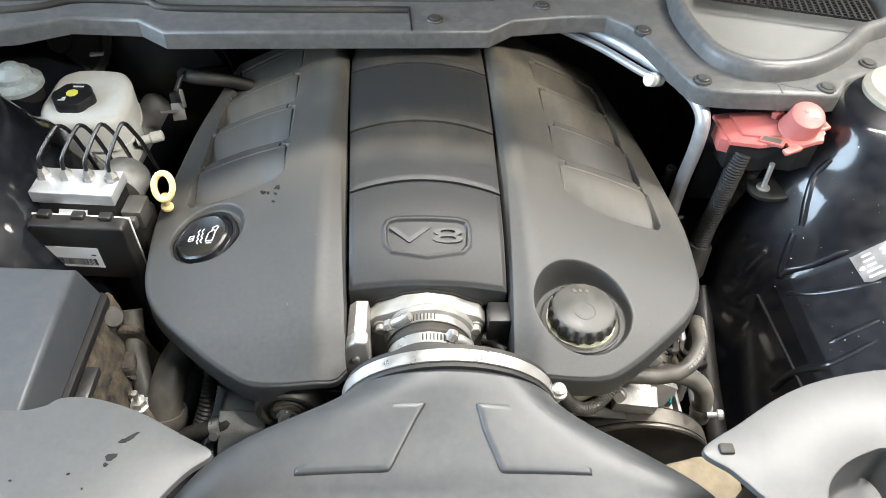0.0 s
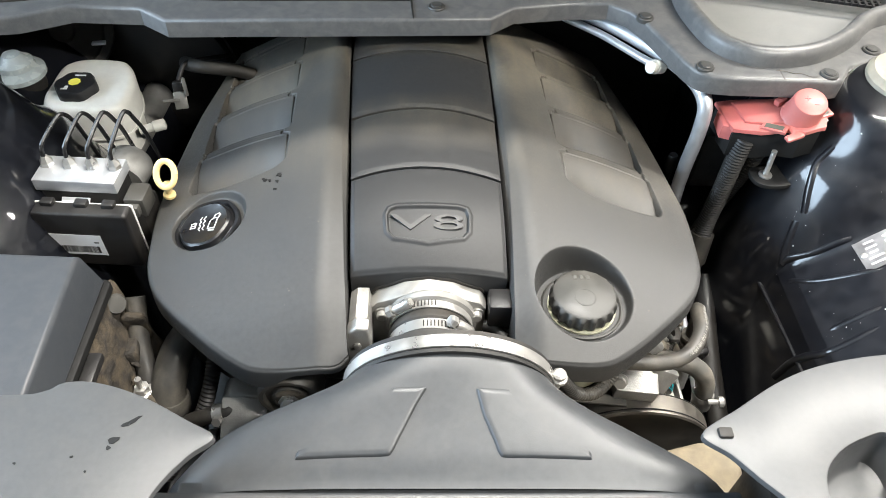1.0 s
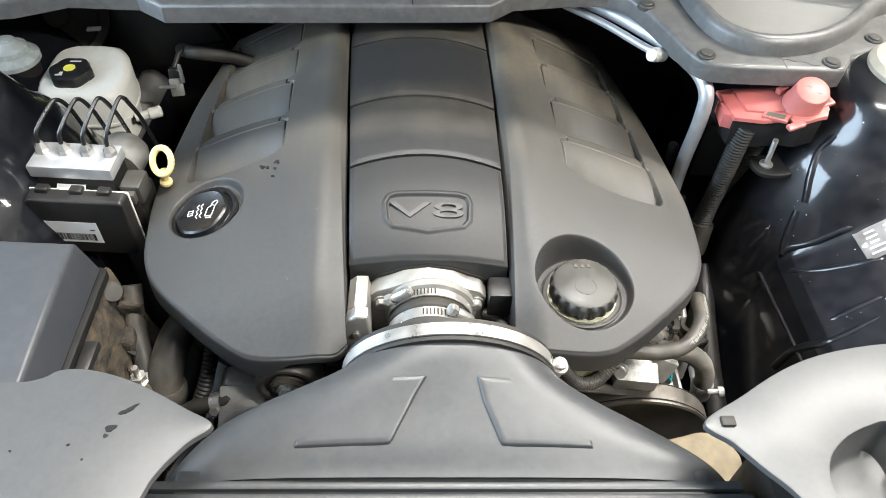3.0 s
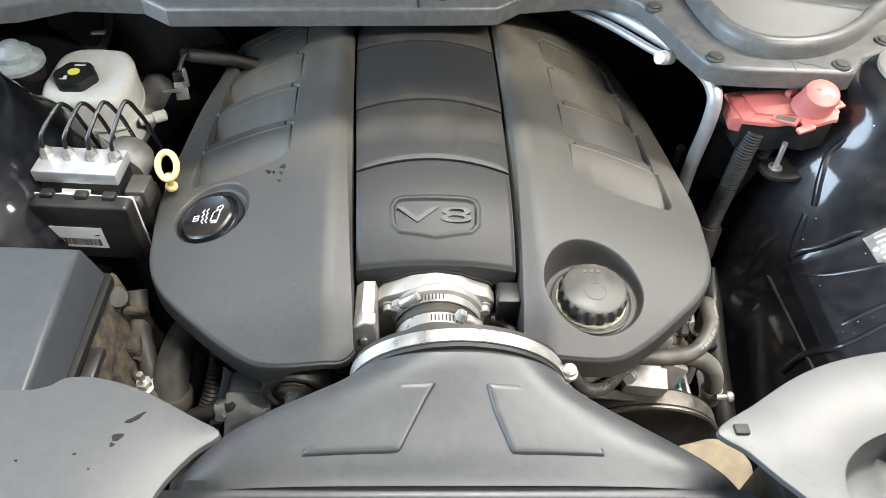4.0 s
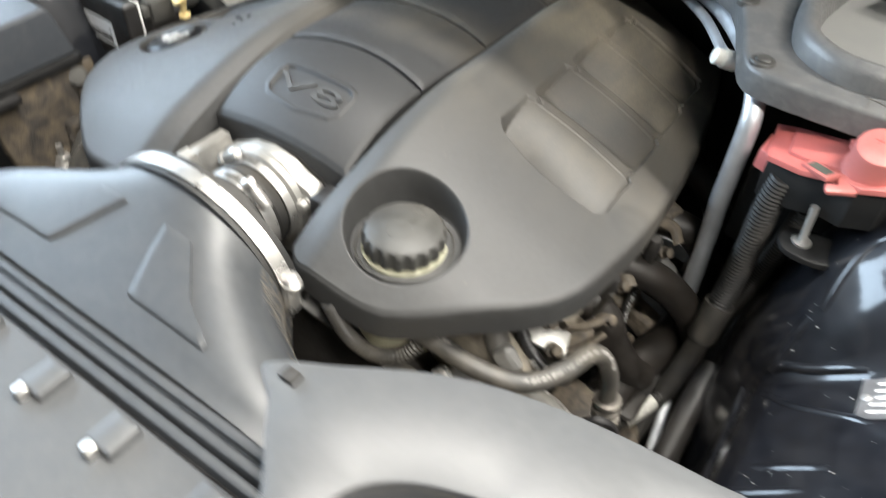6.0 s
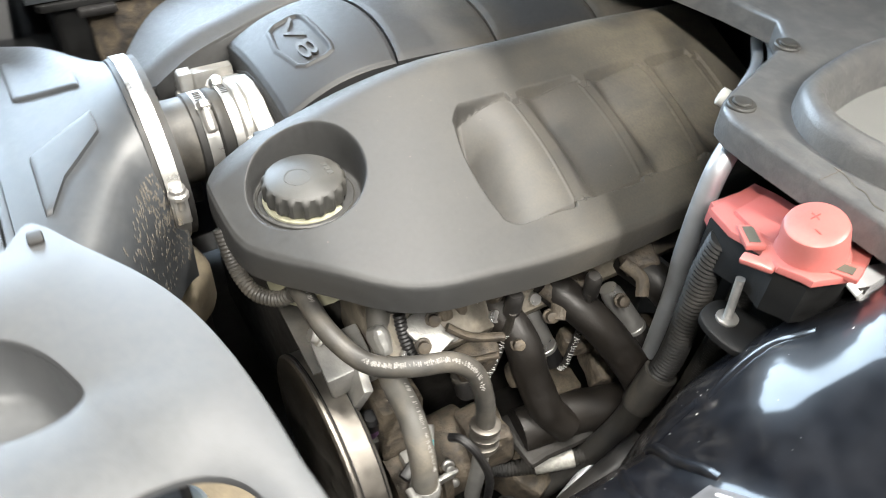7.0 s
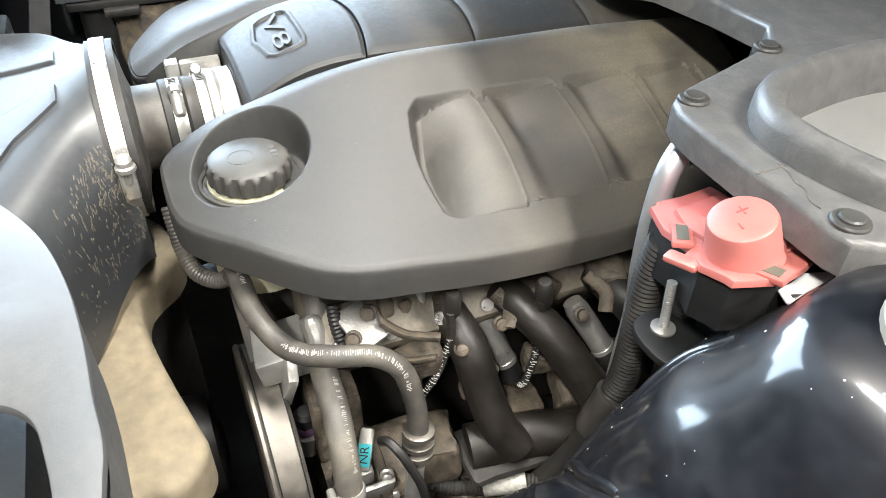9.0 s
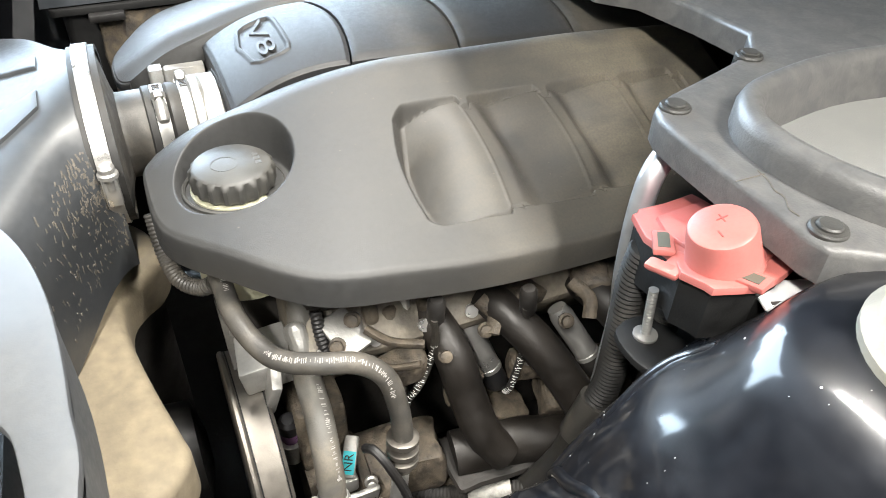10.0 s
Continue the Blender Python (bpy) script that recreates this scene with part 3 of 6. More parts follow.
# cowl panel
COWL = [(-0.78, 0.30), (-0.588, 0.332), (-0.522, 0.365), (-0.42, 0.362), (-0.376, 0.330), (-0.025, 0.346), (0.09, 0.352), (0.127, 0.385), (0.21, 0.400), (0.272, 0.404), (0.300, 0.380), (0.318, 0.345), (0.338, 0.287), (0.350, 0.250), (0.358, 0.232), (0.368, 0.220), (0.384, 0.213), (0.41, 0.210), (0.545, 0.206), (0.556, 0.209), (0.563, 0.218), (0.58, 0.243), (0.643, 0.27), (0.78, 0.31), (0.78, 0.72), (-0.78, 0.72)]
BOWL = smooth_loop([(0.385, 0.44), (0.394, 0.310), (0.424, 0.262), (0.467, 0.248), (0.528, 0.260), (0.587, 0.298), (0.640, 0.350), (0.70, 0.39), (0.74, 0.50), (0.70, 0.64), (0.45, 0.64)], 6)
cowl = solo("cowl_panel", slab(COWL, 0.018, 0.046, bevel=0.006, seg=3, holes=(BOWL,)), M_COWL, "dusty black plastic cowl panel along the windscreen base", "cowl", kind="structure")
solo("firewall", box((0, 0.62, -0.25), (1.5, 0.06, 0.54), bevel=0.01), M_DARK, "dark firewall behind the engine", "firewall", kind="structure")


# inner wings and strut towers
APRON = [(0.425, -0.61), (0.470, -0.60), (0.486, -0.45), (0.494, -0.26), (0.498, -0.215), (0.504, -0.185), (0.516, -0.165), (0.577, -0.107), (0.64, -0.06), (0.69, -0.015), (0.73, 0.02), (0.90, 0.03)]
TOWER = [(0, 0.045), (0.085, 0.043), (0.118, 0.03), (0.15, -0.033), (0.167, -0.052), (0.186, -0.10), (0.209, -0.165), (0.225, -0.25), (0.24, -0.6), (1, -0.7)]


def wing_z(side, x, y):
    z = float(np.interp(x, [a[0] for a in APRON], [a[1] for a in APRON]))
    cx, cy = (0.68, 0.235) if side > 0 else (0.69, 0.105)
    d = (abs(x - cx) ** 3 + abs(y - cy) ** 3) ** (1 / 3)
    k = 0.012
    t = smoothed(d, TOWER, 0.004)
    h = max(k - abs(z - t), 0) / k
    return max(z, t) + h * h * k / 4


def wing_point(side, u, v):
    y = -0.66 + 1.40 * v
    f = u * (len(APRON) - 1)
    i = min(int(f), len(APRON) - 2)
    x = APRON[i][0] + (APRON[i + 1][0] - APRON[i][0]) * (f - i)
    z = wing_z(side, x, y)
    return (side * x + (0.035 if side < 0 else 0), y, z)


for s in (1, -1):
    solo("wing_left" if s > 0 else "wing_right", grid(lambda u, v: wing_point(s, u, v), 170, 150), M_PAINT, "glossy black painted inner wing and strut tower", "inner wing", kind="structure", smooth=60)
solo("undertray", box((0, 0.05, -0.62), (1.1, 1.3, 0.02), bevel=0.004), M_DARK, "dark undertray below the engine", "undertray", kind="structure")
solo("radiator", box((0, -0.345, -0.34), (0.80, 0.06, 0.50), bevel=0.006), M_DARK, "dark radiator behind the front panel", "radiator")

# fuse box
fuse = thing("fuse_box", "grey plastic fuse box lid beside the brake unit", "fuse box", (-0.47, -0.14, -0.2))
def frustum(lo, hi, z0, z1, bevel):
    bm = bmesh.new()
    a = [bm.verts.new((x, y, z0)) for x, y in lo]
    b = [bm.verts.new((x, y, z1)) for x, y in hi]
    n = len(a)
    for i in range(n):
        bm.faces.new((a[i], a[(i + 1) % n], b[(i + 1) % n], b[i]))
    bm.faces.new(a[::-1])
    bm.faces.new(b)
    bmesh.ops.bevel(bm, geom=[e for e in bm.edges if abs(e.verts[0].co.z - z1) < 1e-6 and abs(e.verts[1].co.z - z1) < 1e-6], offset=bevel, segments=4, affect="EDGES", profile=0.5)
    return bm


M_LID = material("lid_plastic", (0.045, 0.05, 0.058), 0.45, dust=(0.2, 0.19, 0.17), dust_amt=0.06, dust_scale=60, bump=0.1, bump_scale=900, scale=200, var=0.06, rough_var=0.05)
part("lid", frustum([(-0.64, -0.25), (-0.386, -0.25), (-0.388, -0.046), (-0.64, -0.035)], [(-0.64, -0.243), (-0.385, -0.243), (-0.3935, -0.060), (-0.64, -0.05)], -0.082, -0.02, 0.006), M_LID, fuse)
part("body", slab(rounded(-0.61, -0.225, -0.392, -0.06, 0.012), -0.22, -0.06, bevel=0.003), M_MATBLACK, fuse)

# ==== intake details ====
def ellipse_ring(cx, cz, rx, rz, y0, y1, t, n=72, bm=None, a0=0, a1=360):
    """A band round the y axis, t thick."""
    bm = bm or bmesh.new()
    rows = []
    for k in range(n + 1):
        a = radians(a0 + (a1 - a0) * k / n)
        c, s_ = math.cos(a), math.sin(a)
        rows.append([bm.verts.new((cx + (rx + o) * c, y, cz + (rz + o) * s_)) for o, y in ((0, y0), (t, y0), (t, y1), (0, y1))])
    for a, b in zip(rows, rows[1:]):
        for i in range(4):
            bm.faces.new((a[i], a[(i + 1) % 4], b[(i + 1) % 4], b[i]))
    return bm


def duct_z(x, y):
    v = (-0.190 - y) / 0.134
    c, w, top = (sum(duct_at(y + k * 0.006)[q] for k in (-2, -1, 0, 1, 2)) / 5 for q in range(3))
    ca = min(1, abs(x - c) / w) ** (1 / (1 - 0.5 * v))
    h = 0.085 + 0.02 * v
    return top - h + h * math.sqrt(max(0, 1 - ca * ca)) ** (1.0 - 0.62 * v)


def raised_panel(loop):
    pts = smooth_loop(loop, 8)
    cx, cy = sum(p[0] for p in pts) / len(pts), sum(p[1] for p in pts) / len(pts)
    bm = bmesh.new()
    rows = []
    for r, h in ((0.02, 0.0034), (0.3, 0.0034), (0.6, 0.0034), (0.8, 0.0034), (0.93, 0.0034), (0.965, 0.0026), (0.985, 0.0005), (1.0, -0.001)):
        rows.append([bm.verts.new((cx + (x - cx) * r, cy + (y - cy) * r, duct_z(cx + (x - cx) * r, cy + (y - cy) * r) + h)) for x, y in pts])
    for a, b in zip(rows, rows[1:]):
        for i in range(len(a)):
            bm.faces.new((a[i], a[(i + 1) % len(a)], b[(i + 1) % len(a)], b[i]))
    bm.faces.new(rows[0])
    return bm


def corner_loop(pts, n=4):
    """An outline with straight sides and barely rounded corners."""
    out = []
    for i, p in enumerate(pts):
        q = pts[(i + 1) % len(pts)]
        for k in (0.06, 0.35, 0.65, 0.94):
            out.append((p[0] + (q[0] - p[0]) * k, p[1] + (q[1] - p[1]) * k))
    return out


part("raised_panel", raised_panel(corner_loop([(-0.034, -0.236), (-0.002, -0.236), (-0.012, -0.252), (-0.036, -0.297), (-0.124, -0.299), (-0.124, -0.293), (-0.078, -0.276), (-0.052, -0.253)])), M_DUCT, duct, "", 40)
part("raised_panel", raised_panel(corner_loop([(0.044, -0.236), (0.076, -0.236), (0.092, -0.252), (0.117, -0.276), (0.152, -0.293), (0.152, -0.299), (0.066, -0.298), (0.050, -0.26)])), M_DUCT, duct, "", 40)
part("mouth_lip", ellipse_ring(0.022, -0.076, 0.106, 0.080, -0.206, -0.180, 0.005), M_RUBBER, duct, "black rubber lip")


def neck(u, v):
    a = 2 * math.pi * u
    r = step(v, 0.0, 0.22)
    rx, rz = 0.106 + (0.046 - 0.106) * r, 0.080 + (0.046 - 0.080) * r
    return (0.022 - 0.018 * r + rx * math.cos(a), -0.184 + 0.050 * v, -0.076 - 0.016 * r + rz * math.sin(a))


part("neck", grid(neck, 48, 24), M_HOSE, duct, "dirty rubber neck", 40)
# ribbed front of the duct housing and the slam panel before it
for k, (y, z) in enumerate(((-0.3285, -0.043), (-0.339, -0.046), (-0.350, -0.049))):
    part("rib", slab(rounded(-0.250 - 0.008 * k, y - 0.0042, 0.288 + 0.008 * k, y + 0.0042, 0.003, 3), z - 0.07, z, bevel=0.002), M_DUCT, duct)
part("rib_base", box((0.019, -0.340, -0.093), (0.56, 0.034, 0.06), bevel=0.003), M_BLACK, duct)
part("front_lip", slab(rounded(-0.230, -0.3345, 0.262, -0.312, 0.004, 3), -0.16, -0.049, bevel=0.002), M_DUCT, duct)
slam = thing("slam_panel", "grey plastic slam panel with square clip recesses", "slam panel", (0.02, -0.45, -0.1))
part("panel", slab(rounded(-0.30, -0.66, 0.33, -0.358, 0.01), -0.10, -0.052, bevel=0.004), M_PLATE, slam)
for x in (-0.205, -0.11, -0.02, 0.068, 0.147, 0.238):
    part("clip_boss", slab(rounded(x - 0.013, -0.390, x + 0.013, -0.362, 0.003), -0.06, -0.044, bevel=0.003), M_PLATE, slam)
    part("clip", box((x - 0.004, -0.393, -0.048), (0.010, 0.010, 0.010), bevel=0.002), M_STEEL, slam, "small metal clip")


def hose_clamp(c, r, width, axis_pts, screw_angle, rz=None, slots=(40, 110), name="hose_clamp", label="zinc worm-drive hose clamp round the rubber hose"):
    """A band about the y axis at c, with slots and a screw housing."""
    rz = rz or r
    th = thing(name, label, "hose clamp", c, "hose clamps")
    part("band", ellipse_ring(c[0], c[2], r, rz, c[1] - width / 2, c[1] + width / 2, 0.0016, bm=None), M_STEEL, th)
    if slots:
        bm = bmesh.new()
        n = int((slots[1] - slots[0]) * math.pi / 180 * r / 0.0036)
        for k in range(n):
            a = radians(slots[0] + (slots[1] - slots[0]) * k / n)
            m = Matrix.Translation((c[0] + (r + 0.0018) * math.cos(a), c[1], c[2] + (rz + 0.0018) * math.sin(a))) @ Matrix.Rotation(math.pi / 2 - a, 4, "Y")
            box((0, 0, 0), (0.0014, width * 0.62, 0.001), m, 0, bm)
        part("thread_slots", bm, M_DARK, th, "dark cut slots in the band")
    a = radians(screw_angle)
    p = Vector((c[0] + (r + 0.006) * math.cos(a), c[1], c[2] + (rz + 0.006) * math.sin(a)))
    tang = Vector((math.sin(a), 0, -math.cos(a)))
    part("screw_housing", lathe([(0.0052, -0.011), (0.0062, -0.008), (0.0062, 0.010), (0.005, 0.012)], along(p, p + tang), 14), M_STEEL, th)
    part("screw_head", lathe([(0.0035, 0), (0.0035, 0.004), (0.0072, 0.004), (0.0072, 0.010), (0.005, 0.012)], along(p - tang * 0.010, p - tang * 0.02), 6), M_STEEL, th, "hexagonal screw head", 20)
    return th


big = thing("duct_clamp", "wide bright metal clamp round the mouth of the air duct", "hose clamp", (0.022, -0.19, -0.12), "hose clamps")
part("band", ellipse_ring(0.022, -0.076, 0.111, 0.0855, -0.201, -0.187, 0.002), M_STEEL, big)
cb = Vector((0.137, -0.193, -0.056))
part("screw_housing", box((0.134, -0.193, -0.078), (0.009, 0.014, 0.030), bevel=0.002), M_STEEL, big)
part("screw_head", lathe([(0.004, -0.018), (0.004, -0.004), (0.0095, -0.004), (0.0095, 0.0), (0.0075, 0.0015), (0.0075, 0.006), (0.005, 0.008)], Matrix.Translation(cb), 12), M_STEEL, big, "", 25)

# rubber coupler between duct and throttle body
coupler = solo("intake_coupler", lathe([(0.044, 0.0), (0.0465, 0.0), (0.0465, 0.018), (0.0490, 0.022), (0.0490, 0.028), (0.0465, 0.031), (0.0465, 0.042), (0.049, 0.045), (0.049, 0.052), (0.046, 0.055), (0.046, 0.066), (0.044, 0.066)], along((0.003, -0.094, -0.093), (0.003, -0.2, -0.093)), 48), M_RUBBER, "black ribbed rubber intake coupler hose", "hose")
hose_clamp((0.003, -0.104, -0.093), 0.0472, 0.012, None, 128, slots=(85, 122))
hose_clamp((0.003, -0.132, -0.093), 0.0472, 0.013, None, 48, slots=(58, 105))

tb = thing("throttle_body", "cast aluminium throttle body bolted to the intake", "throttle body", (0, -0.085, -0.15))
XZ = Matrix(((1, 0, 0, 0), (0, 0, -1, 0), (0, 1, 0, 0), (0, 0, 0, 1)))
FLANGE = [(-0.068, -0.17), (-0.068, -0.074), (-0.060, -0.064), (-0.045, -0.058), (-0.028, -0.049), (0.0, -0.044), (0.028, -0.049), (0.045, -0.058), (0.060, -0.064), (0.067, -0.074), (0.067, -0.17)]
part("flange", slab(FLANGE, 0.070, 0.090, XZ, bevel=0.003), M_ALU, tb)
part("bore", lathe([(0.050, 0.0), (0.053, 0.004), (0.053, 0.012), (0.046, 0.016), (0.046, 0.03)], along((0.003, -0.086, -0.093), (0.003, -0.2, -0.093)), 40), M_ALU, tb)
part("rib", box((-0.002, -0.0905, -0.049), (0.004, 0.006, 0.012), bevel=0.001), M_ALU, tb)
part("motor_housing", slab([(-0.0925, -0.17), (-0.0935, -0.088), (-0.090, -0.066), (-0.082, -0.058), (-0.069, -0.058), (-0.066, -0.075), (-0.066, -0.17)], 0.072, 0.118, XZ, bevel=0.004, seg=3), M_ALU, tb)
part("housing_lid", slab([(-0.0955, -0.17), (-0.0965, -0.086), (-0.090, -0.063), (-0.080, -0.054), (-0.067, -0.056), (-0.064, -0.075), (-0.064, -0.17)], 0.119, 0.134, XZ, bevel=0.004, seg=3), M_ALU, tb)
for z in (-0.085, -0.125):
    part("lid_screw", lathe([(0.0045, 0), (0.0045, 0.003), (0.003, 0.004)], along((-0.080, -0.134, z), (-0.080, -0.2, z)), 12), M_STEEL, tb)
part("gasket", slab([(x * 1.02, z + 0.003) for x, z in FLANGE], 0.060, 0.0695, XZ, bevel=0.001), M_DARK, tb, "dark gasket")
part("sensor_connector", box((0.083, -0.085, -0.078), (0.028, 0.03, 0.04), bevel=0.004), M_BLACK, tb, "black plastic connector")
part("vent_pipe", tube([(0.066, -0.093, -0.10), (0.078, -0.098, -0.10), (0.09, -0.11, -0.104)], 0.007), M_RUBBER, tb, "short black vent hose")
for x in (-0.054, 0.056):
    part("bolt", lathe([(0.0085, 0), (0.0085, 0.002), (0.0062, 0.003), (0.0062, 0.009), (0.005, 0.010)], along((x, -0.090, -0.080), (x, -0.2, -0.080)), 18), M_STEEL, tb, "flanged steel bolt")

# ==== reservoirs, caps ====
ps = thing("power_steering_reservoir", "pale plastic fluid reservoir sunk into the engine cover", "reservoir", (0.178, -0.088, -0.15))
part("tank", lathe([(0.040, -0.178), (0.048, -0.172), (0.048, -0.090), (0.0400, -0.085), (0.0400, -0.0690), (0.0335, -0.0690)], Matrix.Translation((0.178, -0.088, 0)), 36), M_NECK, ps)
part("neck_ring", lathe([(0.0475, -0.076), (0.0475, -0.0685), (0.0460, -0.0675), (0.0445, -0.0690), (0.0445, -0.077)], Matrix.Translation((0.178, -0.088, 0)), 40), M_CAP, ps)
flutes = lambda a, h: 1 + (0.036 * max(-1, min(1, 2.2 * math.cos(18 * a))) if -0.067 < h < -0.0495 else 0)
psc = part("cap", lathe([(0.035, -0.068), (0.0370, -0.066), (0.0378, -0.063), (0.0378, -0.053), (0.0374, -0.050), (0.0360, -0.0475), (0.0335, -0.0455), (0.0005, -0.0450)], Matrix.Translation((0.178, -0.088, 0)), 144, wobble=flutes), M_CAP, ps, "fluted dark grey screw cap", 40)
bm = bmesh.new()
for k in range(3):
    box((0.170 + 0.0075 * k, -0.064, -0.0452), (0.0045, 0.0055, 0.0007), None, 0.0002, bm, 1)
part("embossed_bars", bm, M_CAP, psc)
part("embossed_ring", lathe([(0.0125, 0), (0.0125, 0.0007), (0.0113, 0.0007), (0.0113, 0)], Matrix.Translation((0.178, -0.094, -0.0456)), 28), M_CAP, psc)

# oil filler cap, tilted outwards with the cover
oil = thing("oil_filler_cap", "black plastic oil filler cap with white symbols", "oil cap", (-0.262, 0.024, -0.07))
om = pose(-0.2755, 0.027, -0.0655, 4, -18, 0) @ Matrix.Diagonal((1.06, 1.06, 1.0, 1))
part("cap", lathe([(0.042, -0.01), (0.042, 0.003), (0.0405, 0.0055), (0.037, 0.0055), (0.035, 0.002), (0.0335, 0.003), (0.032, 0.009), (0.0295, 0.011), (0.0285, 0.0104), (0.0005, 0.0104)], om, 72, wobble=lambda a, h: 1 + (0.022 * max(-0.4, math.cos(6 * a)) if h > 0.0025 else 0)), M_GLOSS, oil)
def stroke(bm, pts, w=0.0011):
    for (xa, ya), (xb, yb) in zip(pts, pts[1:]):
        d = math.hypot(xb - xa, yb - ya)
        box((0, 0, 0), (d + w * 0.7, w, 0.0005), om @ pose((xa + xb) / 2, (ya + yb) / 2, 0.0107, 0, 0, math.degrees(math.atan2(yb - ya, xb - xa))), 0, bm)
bm = bmesh.new()
# an oil can, two wavy lines of vapour, a small engine block
stroke(bm, [(0.006, -0.009), (0.008, 0.003), (0.014, 0.006), (0.017, 0.004), (0.015, -0.010), (0.006, -0.009)])
stroke(bm, [(0.012, 0.006), (0.013, 0.010), (0.018, 0.012), (0.020, 0.009), (0.017, 0.004)])
stroke(bm, [(0.008, -0.012), (0.014, -0.013)], 0.0016)
for x in (-0.005, 0.000):
    stroke(bm, [(x + 0.0012 * (-1) ** k, -0.010 + 0.0034 * k) for k in range(7)])
stroke(bm, [(-0.017, -0.004), (-0.0165, 0.003), (-0.0105, 0.003), (-0.011, -0.004), (-0.017, -0.004)])
stroke(bm, [(-0.0155, -0.0005), (-0.0125, -0.0005)])
part("symbols", bm, M_PRINT, oil, "white printed oil symbols", 0)
def flake(bm, m, size, seed, n=9):
    """A thin chip with a ragged outline."""
    rr = random.Random(seed)
    top = []
    for k in range(n):
        a, r = 2 * math.pi * k / n, size * rr.uniform(0.45, 1.1)
        top.append(bm.verts.new(m @ Vector((r * math.cos(a) * 1.5, r * math.sin(a), 0.0004))))
    bm.faces.new(top)
    low = [bm.verts.new(v.co - Vector((0, 0, 0.0012))) for v in top]
    for k in range(n):
        bm.faces.new((top[k - 1], low[k - 1], low[k], top[k]))


bm = bmesh.new()
for k in range(9):
    rr = random.Random(k)
    x, y = -0.183 - 0.028 * rr.random(), 0.052 + 0.030 * rr.random()
    flake(bm, pose(x, y, shell_height(axis(y) - x, y, -1) + 0.0004, 4, -10, 360 * rr.random()), 0.0016 + 0.0018 * rr.random(), 40 + k)
part("paint_chip", bm, M_MATBLACK, cover, "small dark chips in the surface")

# dipstick with ring handle
dip = thing("dipstick", "pale yellow oil dipstick with a ring handle", "dipstick", (-0.339, 0.10, -0.2))
ring = [(-0.333 + 0.0118 * math.cos(a), 0.096 + 0.010 * math.sin(a), -0.042 + 0.0138 * math.sin(a)) for a in (2 * math.pi * k / 24 for k in range(25))]
part("ring_handle", tube(ring, 0.0042, 1, 10), M_YELLOW, dip)
part("stopper", lathe([(0.004, 0), (0.0095, 0.002), (0.0095, 0.007), (0.005, 0.010), (0.0055, 0.022), (0.007, 0.03)], along((-0.337, 0.097, -0.082), (-0.334, 0.096, -0.055)) @ Matrix.Diagonal((0.85, 0.85, 0.8, 1)), 16), M_YELLOW, dip)
part("tube", tube([(-0.339, 0.099, -0.087), (-0.335, 0.11, -0.15), (-0.30, 0.12, -0.28)], 0.005), M_DARK, dip, "dark metal tube")
dip.location += Vector((-0.005, -0.001, 0.006))

# ==== brake fluid reservoir and booster ====
res = thing("brake_fluid_reservoir", "milky white brake fluid reservoir with a black cap", "reservoir", (-0.49, 0.33, -0.14))
RES = smooth_loop([(-0.572, 0.345), (-0.572, 0.315), (-0.562, 0.290), (-0.535, 0.279), (-0.485, 0.276), (-0.455, 0.284), (-0.444, 0.305), (-0.444, 0.345), (-0.452, 0.375), (-0.466, 0.402), (-0.485, 0.414), (-0.535, 0.416), (-0.560, 0.405), (-0.571, 0.385)], 3)
part("upper_tank", slab(RES, -0.118, -0.066, bevel=0.012, seg=5), M_MILKY, res, "", 45)
part("lower_tank", slab([(-0.50 + (x + 0.50) * 0.9, 0.33 + (y - 0.33) * 0.9) for x, y in RES], -0.165, -0.118, bevel=0.003), M_MILKY, res)
part("seam", slab([(-0.50 + (x + 0.50) * 1.02, 0.33 + (y - 0.33) * 1.02) for x, y in RES], -0.122, -0.117, bevel=0.001), M_MILKY, res)
part("nozzle", lathe([(0.007, 0), (0.007, 0.02), (0.009, 0.022), (0.009, 0.038), (0.006, 0.04)], along((-0.44, 0.305, -0.125), (-0.40, 0.318, -0.12)), 14), M_MILKY, res)
bc = part("cap", lathe([(0.026, -0.010), (0.029, -0.006), (0.030, 0.0), (0.030, 0.010), (0.028, 0.014), (0.0005, 0.015)], Matrix.Translation((-0.522, 0.325, -0.066)), 64, wobble=lambda a, h: 1 + 0.05 * math.cos(6 * a)), M_BLACK, res, "black six-lobed screw cap")
part("yellow_mark", lathe([(0.009, 0), (0.009, 0.0008), (0.0005, 0.0009)], Matrix.Translation((-0.522, 0.325, -0.0508)), 8), M_CAPYELLOW, bc, "yellow warning mark")
for x, y, w, h in ((-0.518, 0.342, 0.016, 0.003), (-0.532, 0.307, 0.010, 0.003), (-0.530, 0.312, 0.005, 0.005)):
    part("print", box((x, y, -0.0505), (w, h, 0.0006), None, 0), M_PRINT, bc, "white printed mark", 0)
res.location += Vector((-0.009, -0.007, -0.002))
booster = thing("brake_booster", "black brake booster drum on the firewall", "brake booster", (-0.47, 0.50, -0.15))
part("drum", lathe([(0.03, 0.0), (0.05, 0.01), (0.10, 0.02), (0.125, 0.035), (0.130, 0.05), (0.130, 0.10)], along((-0.47, 0.46, -0.15), (-0.47, 0.60, -0.15)), 48), M_BLACK, booster)
part("rolled_edge", ellipse_ring(-0.47, -0.15, 0.130, 0.130, 0.505, 0.515, 0.004), M_BLACK, booster)
part("master_cylinder", lathe([(0.02, 0), (0.024, 0.01), (0.024, 0.16)], along((-0.49, 0.30, -0.185), (-0.47, 0.46, -0.17)), 20), M_ALU, booster)

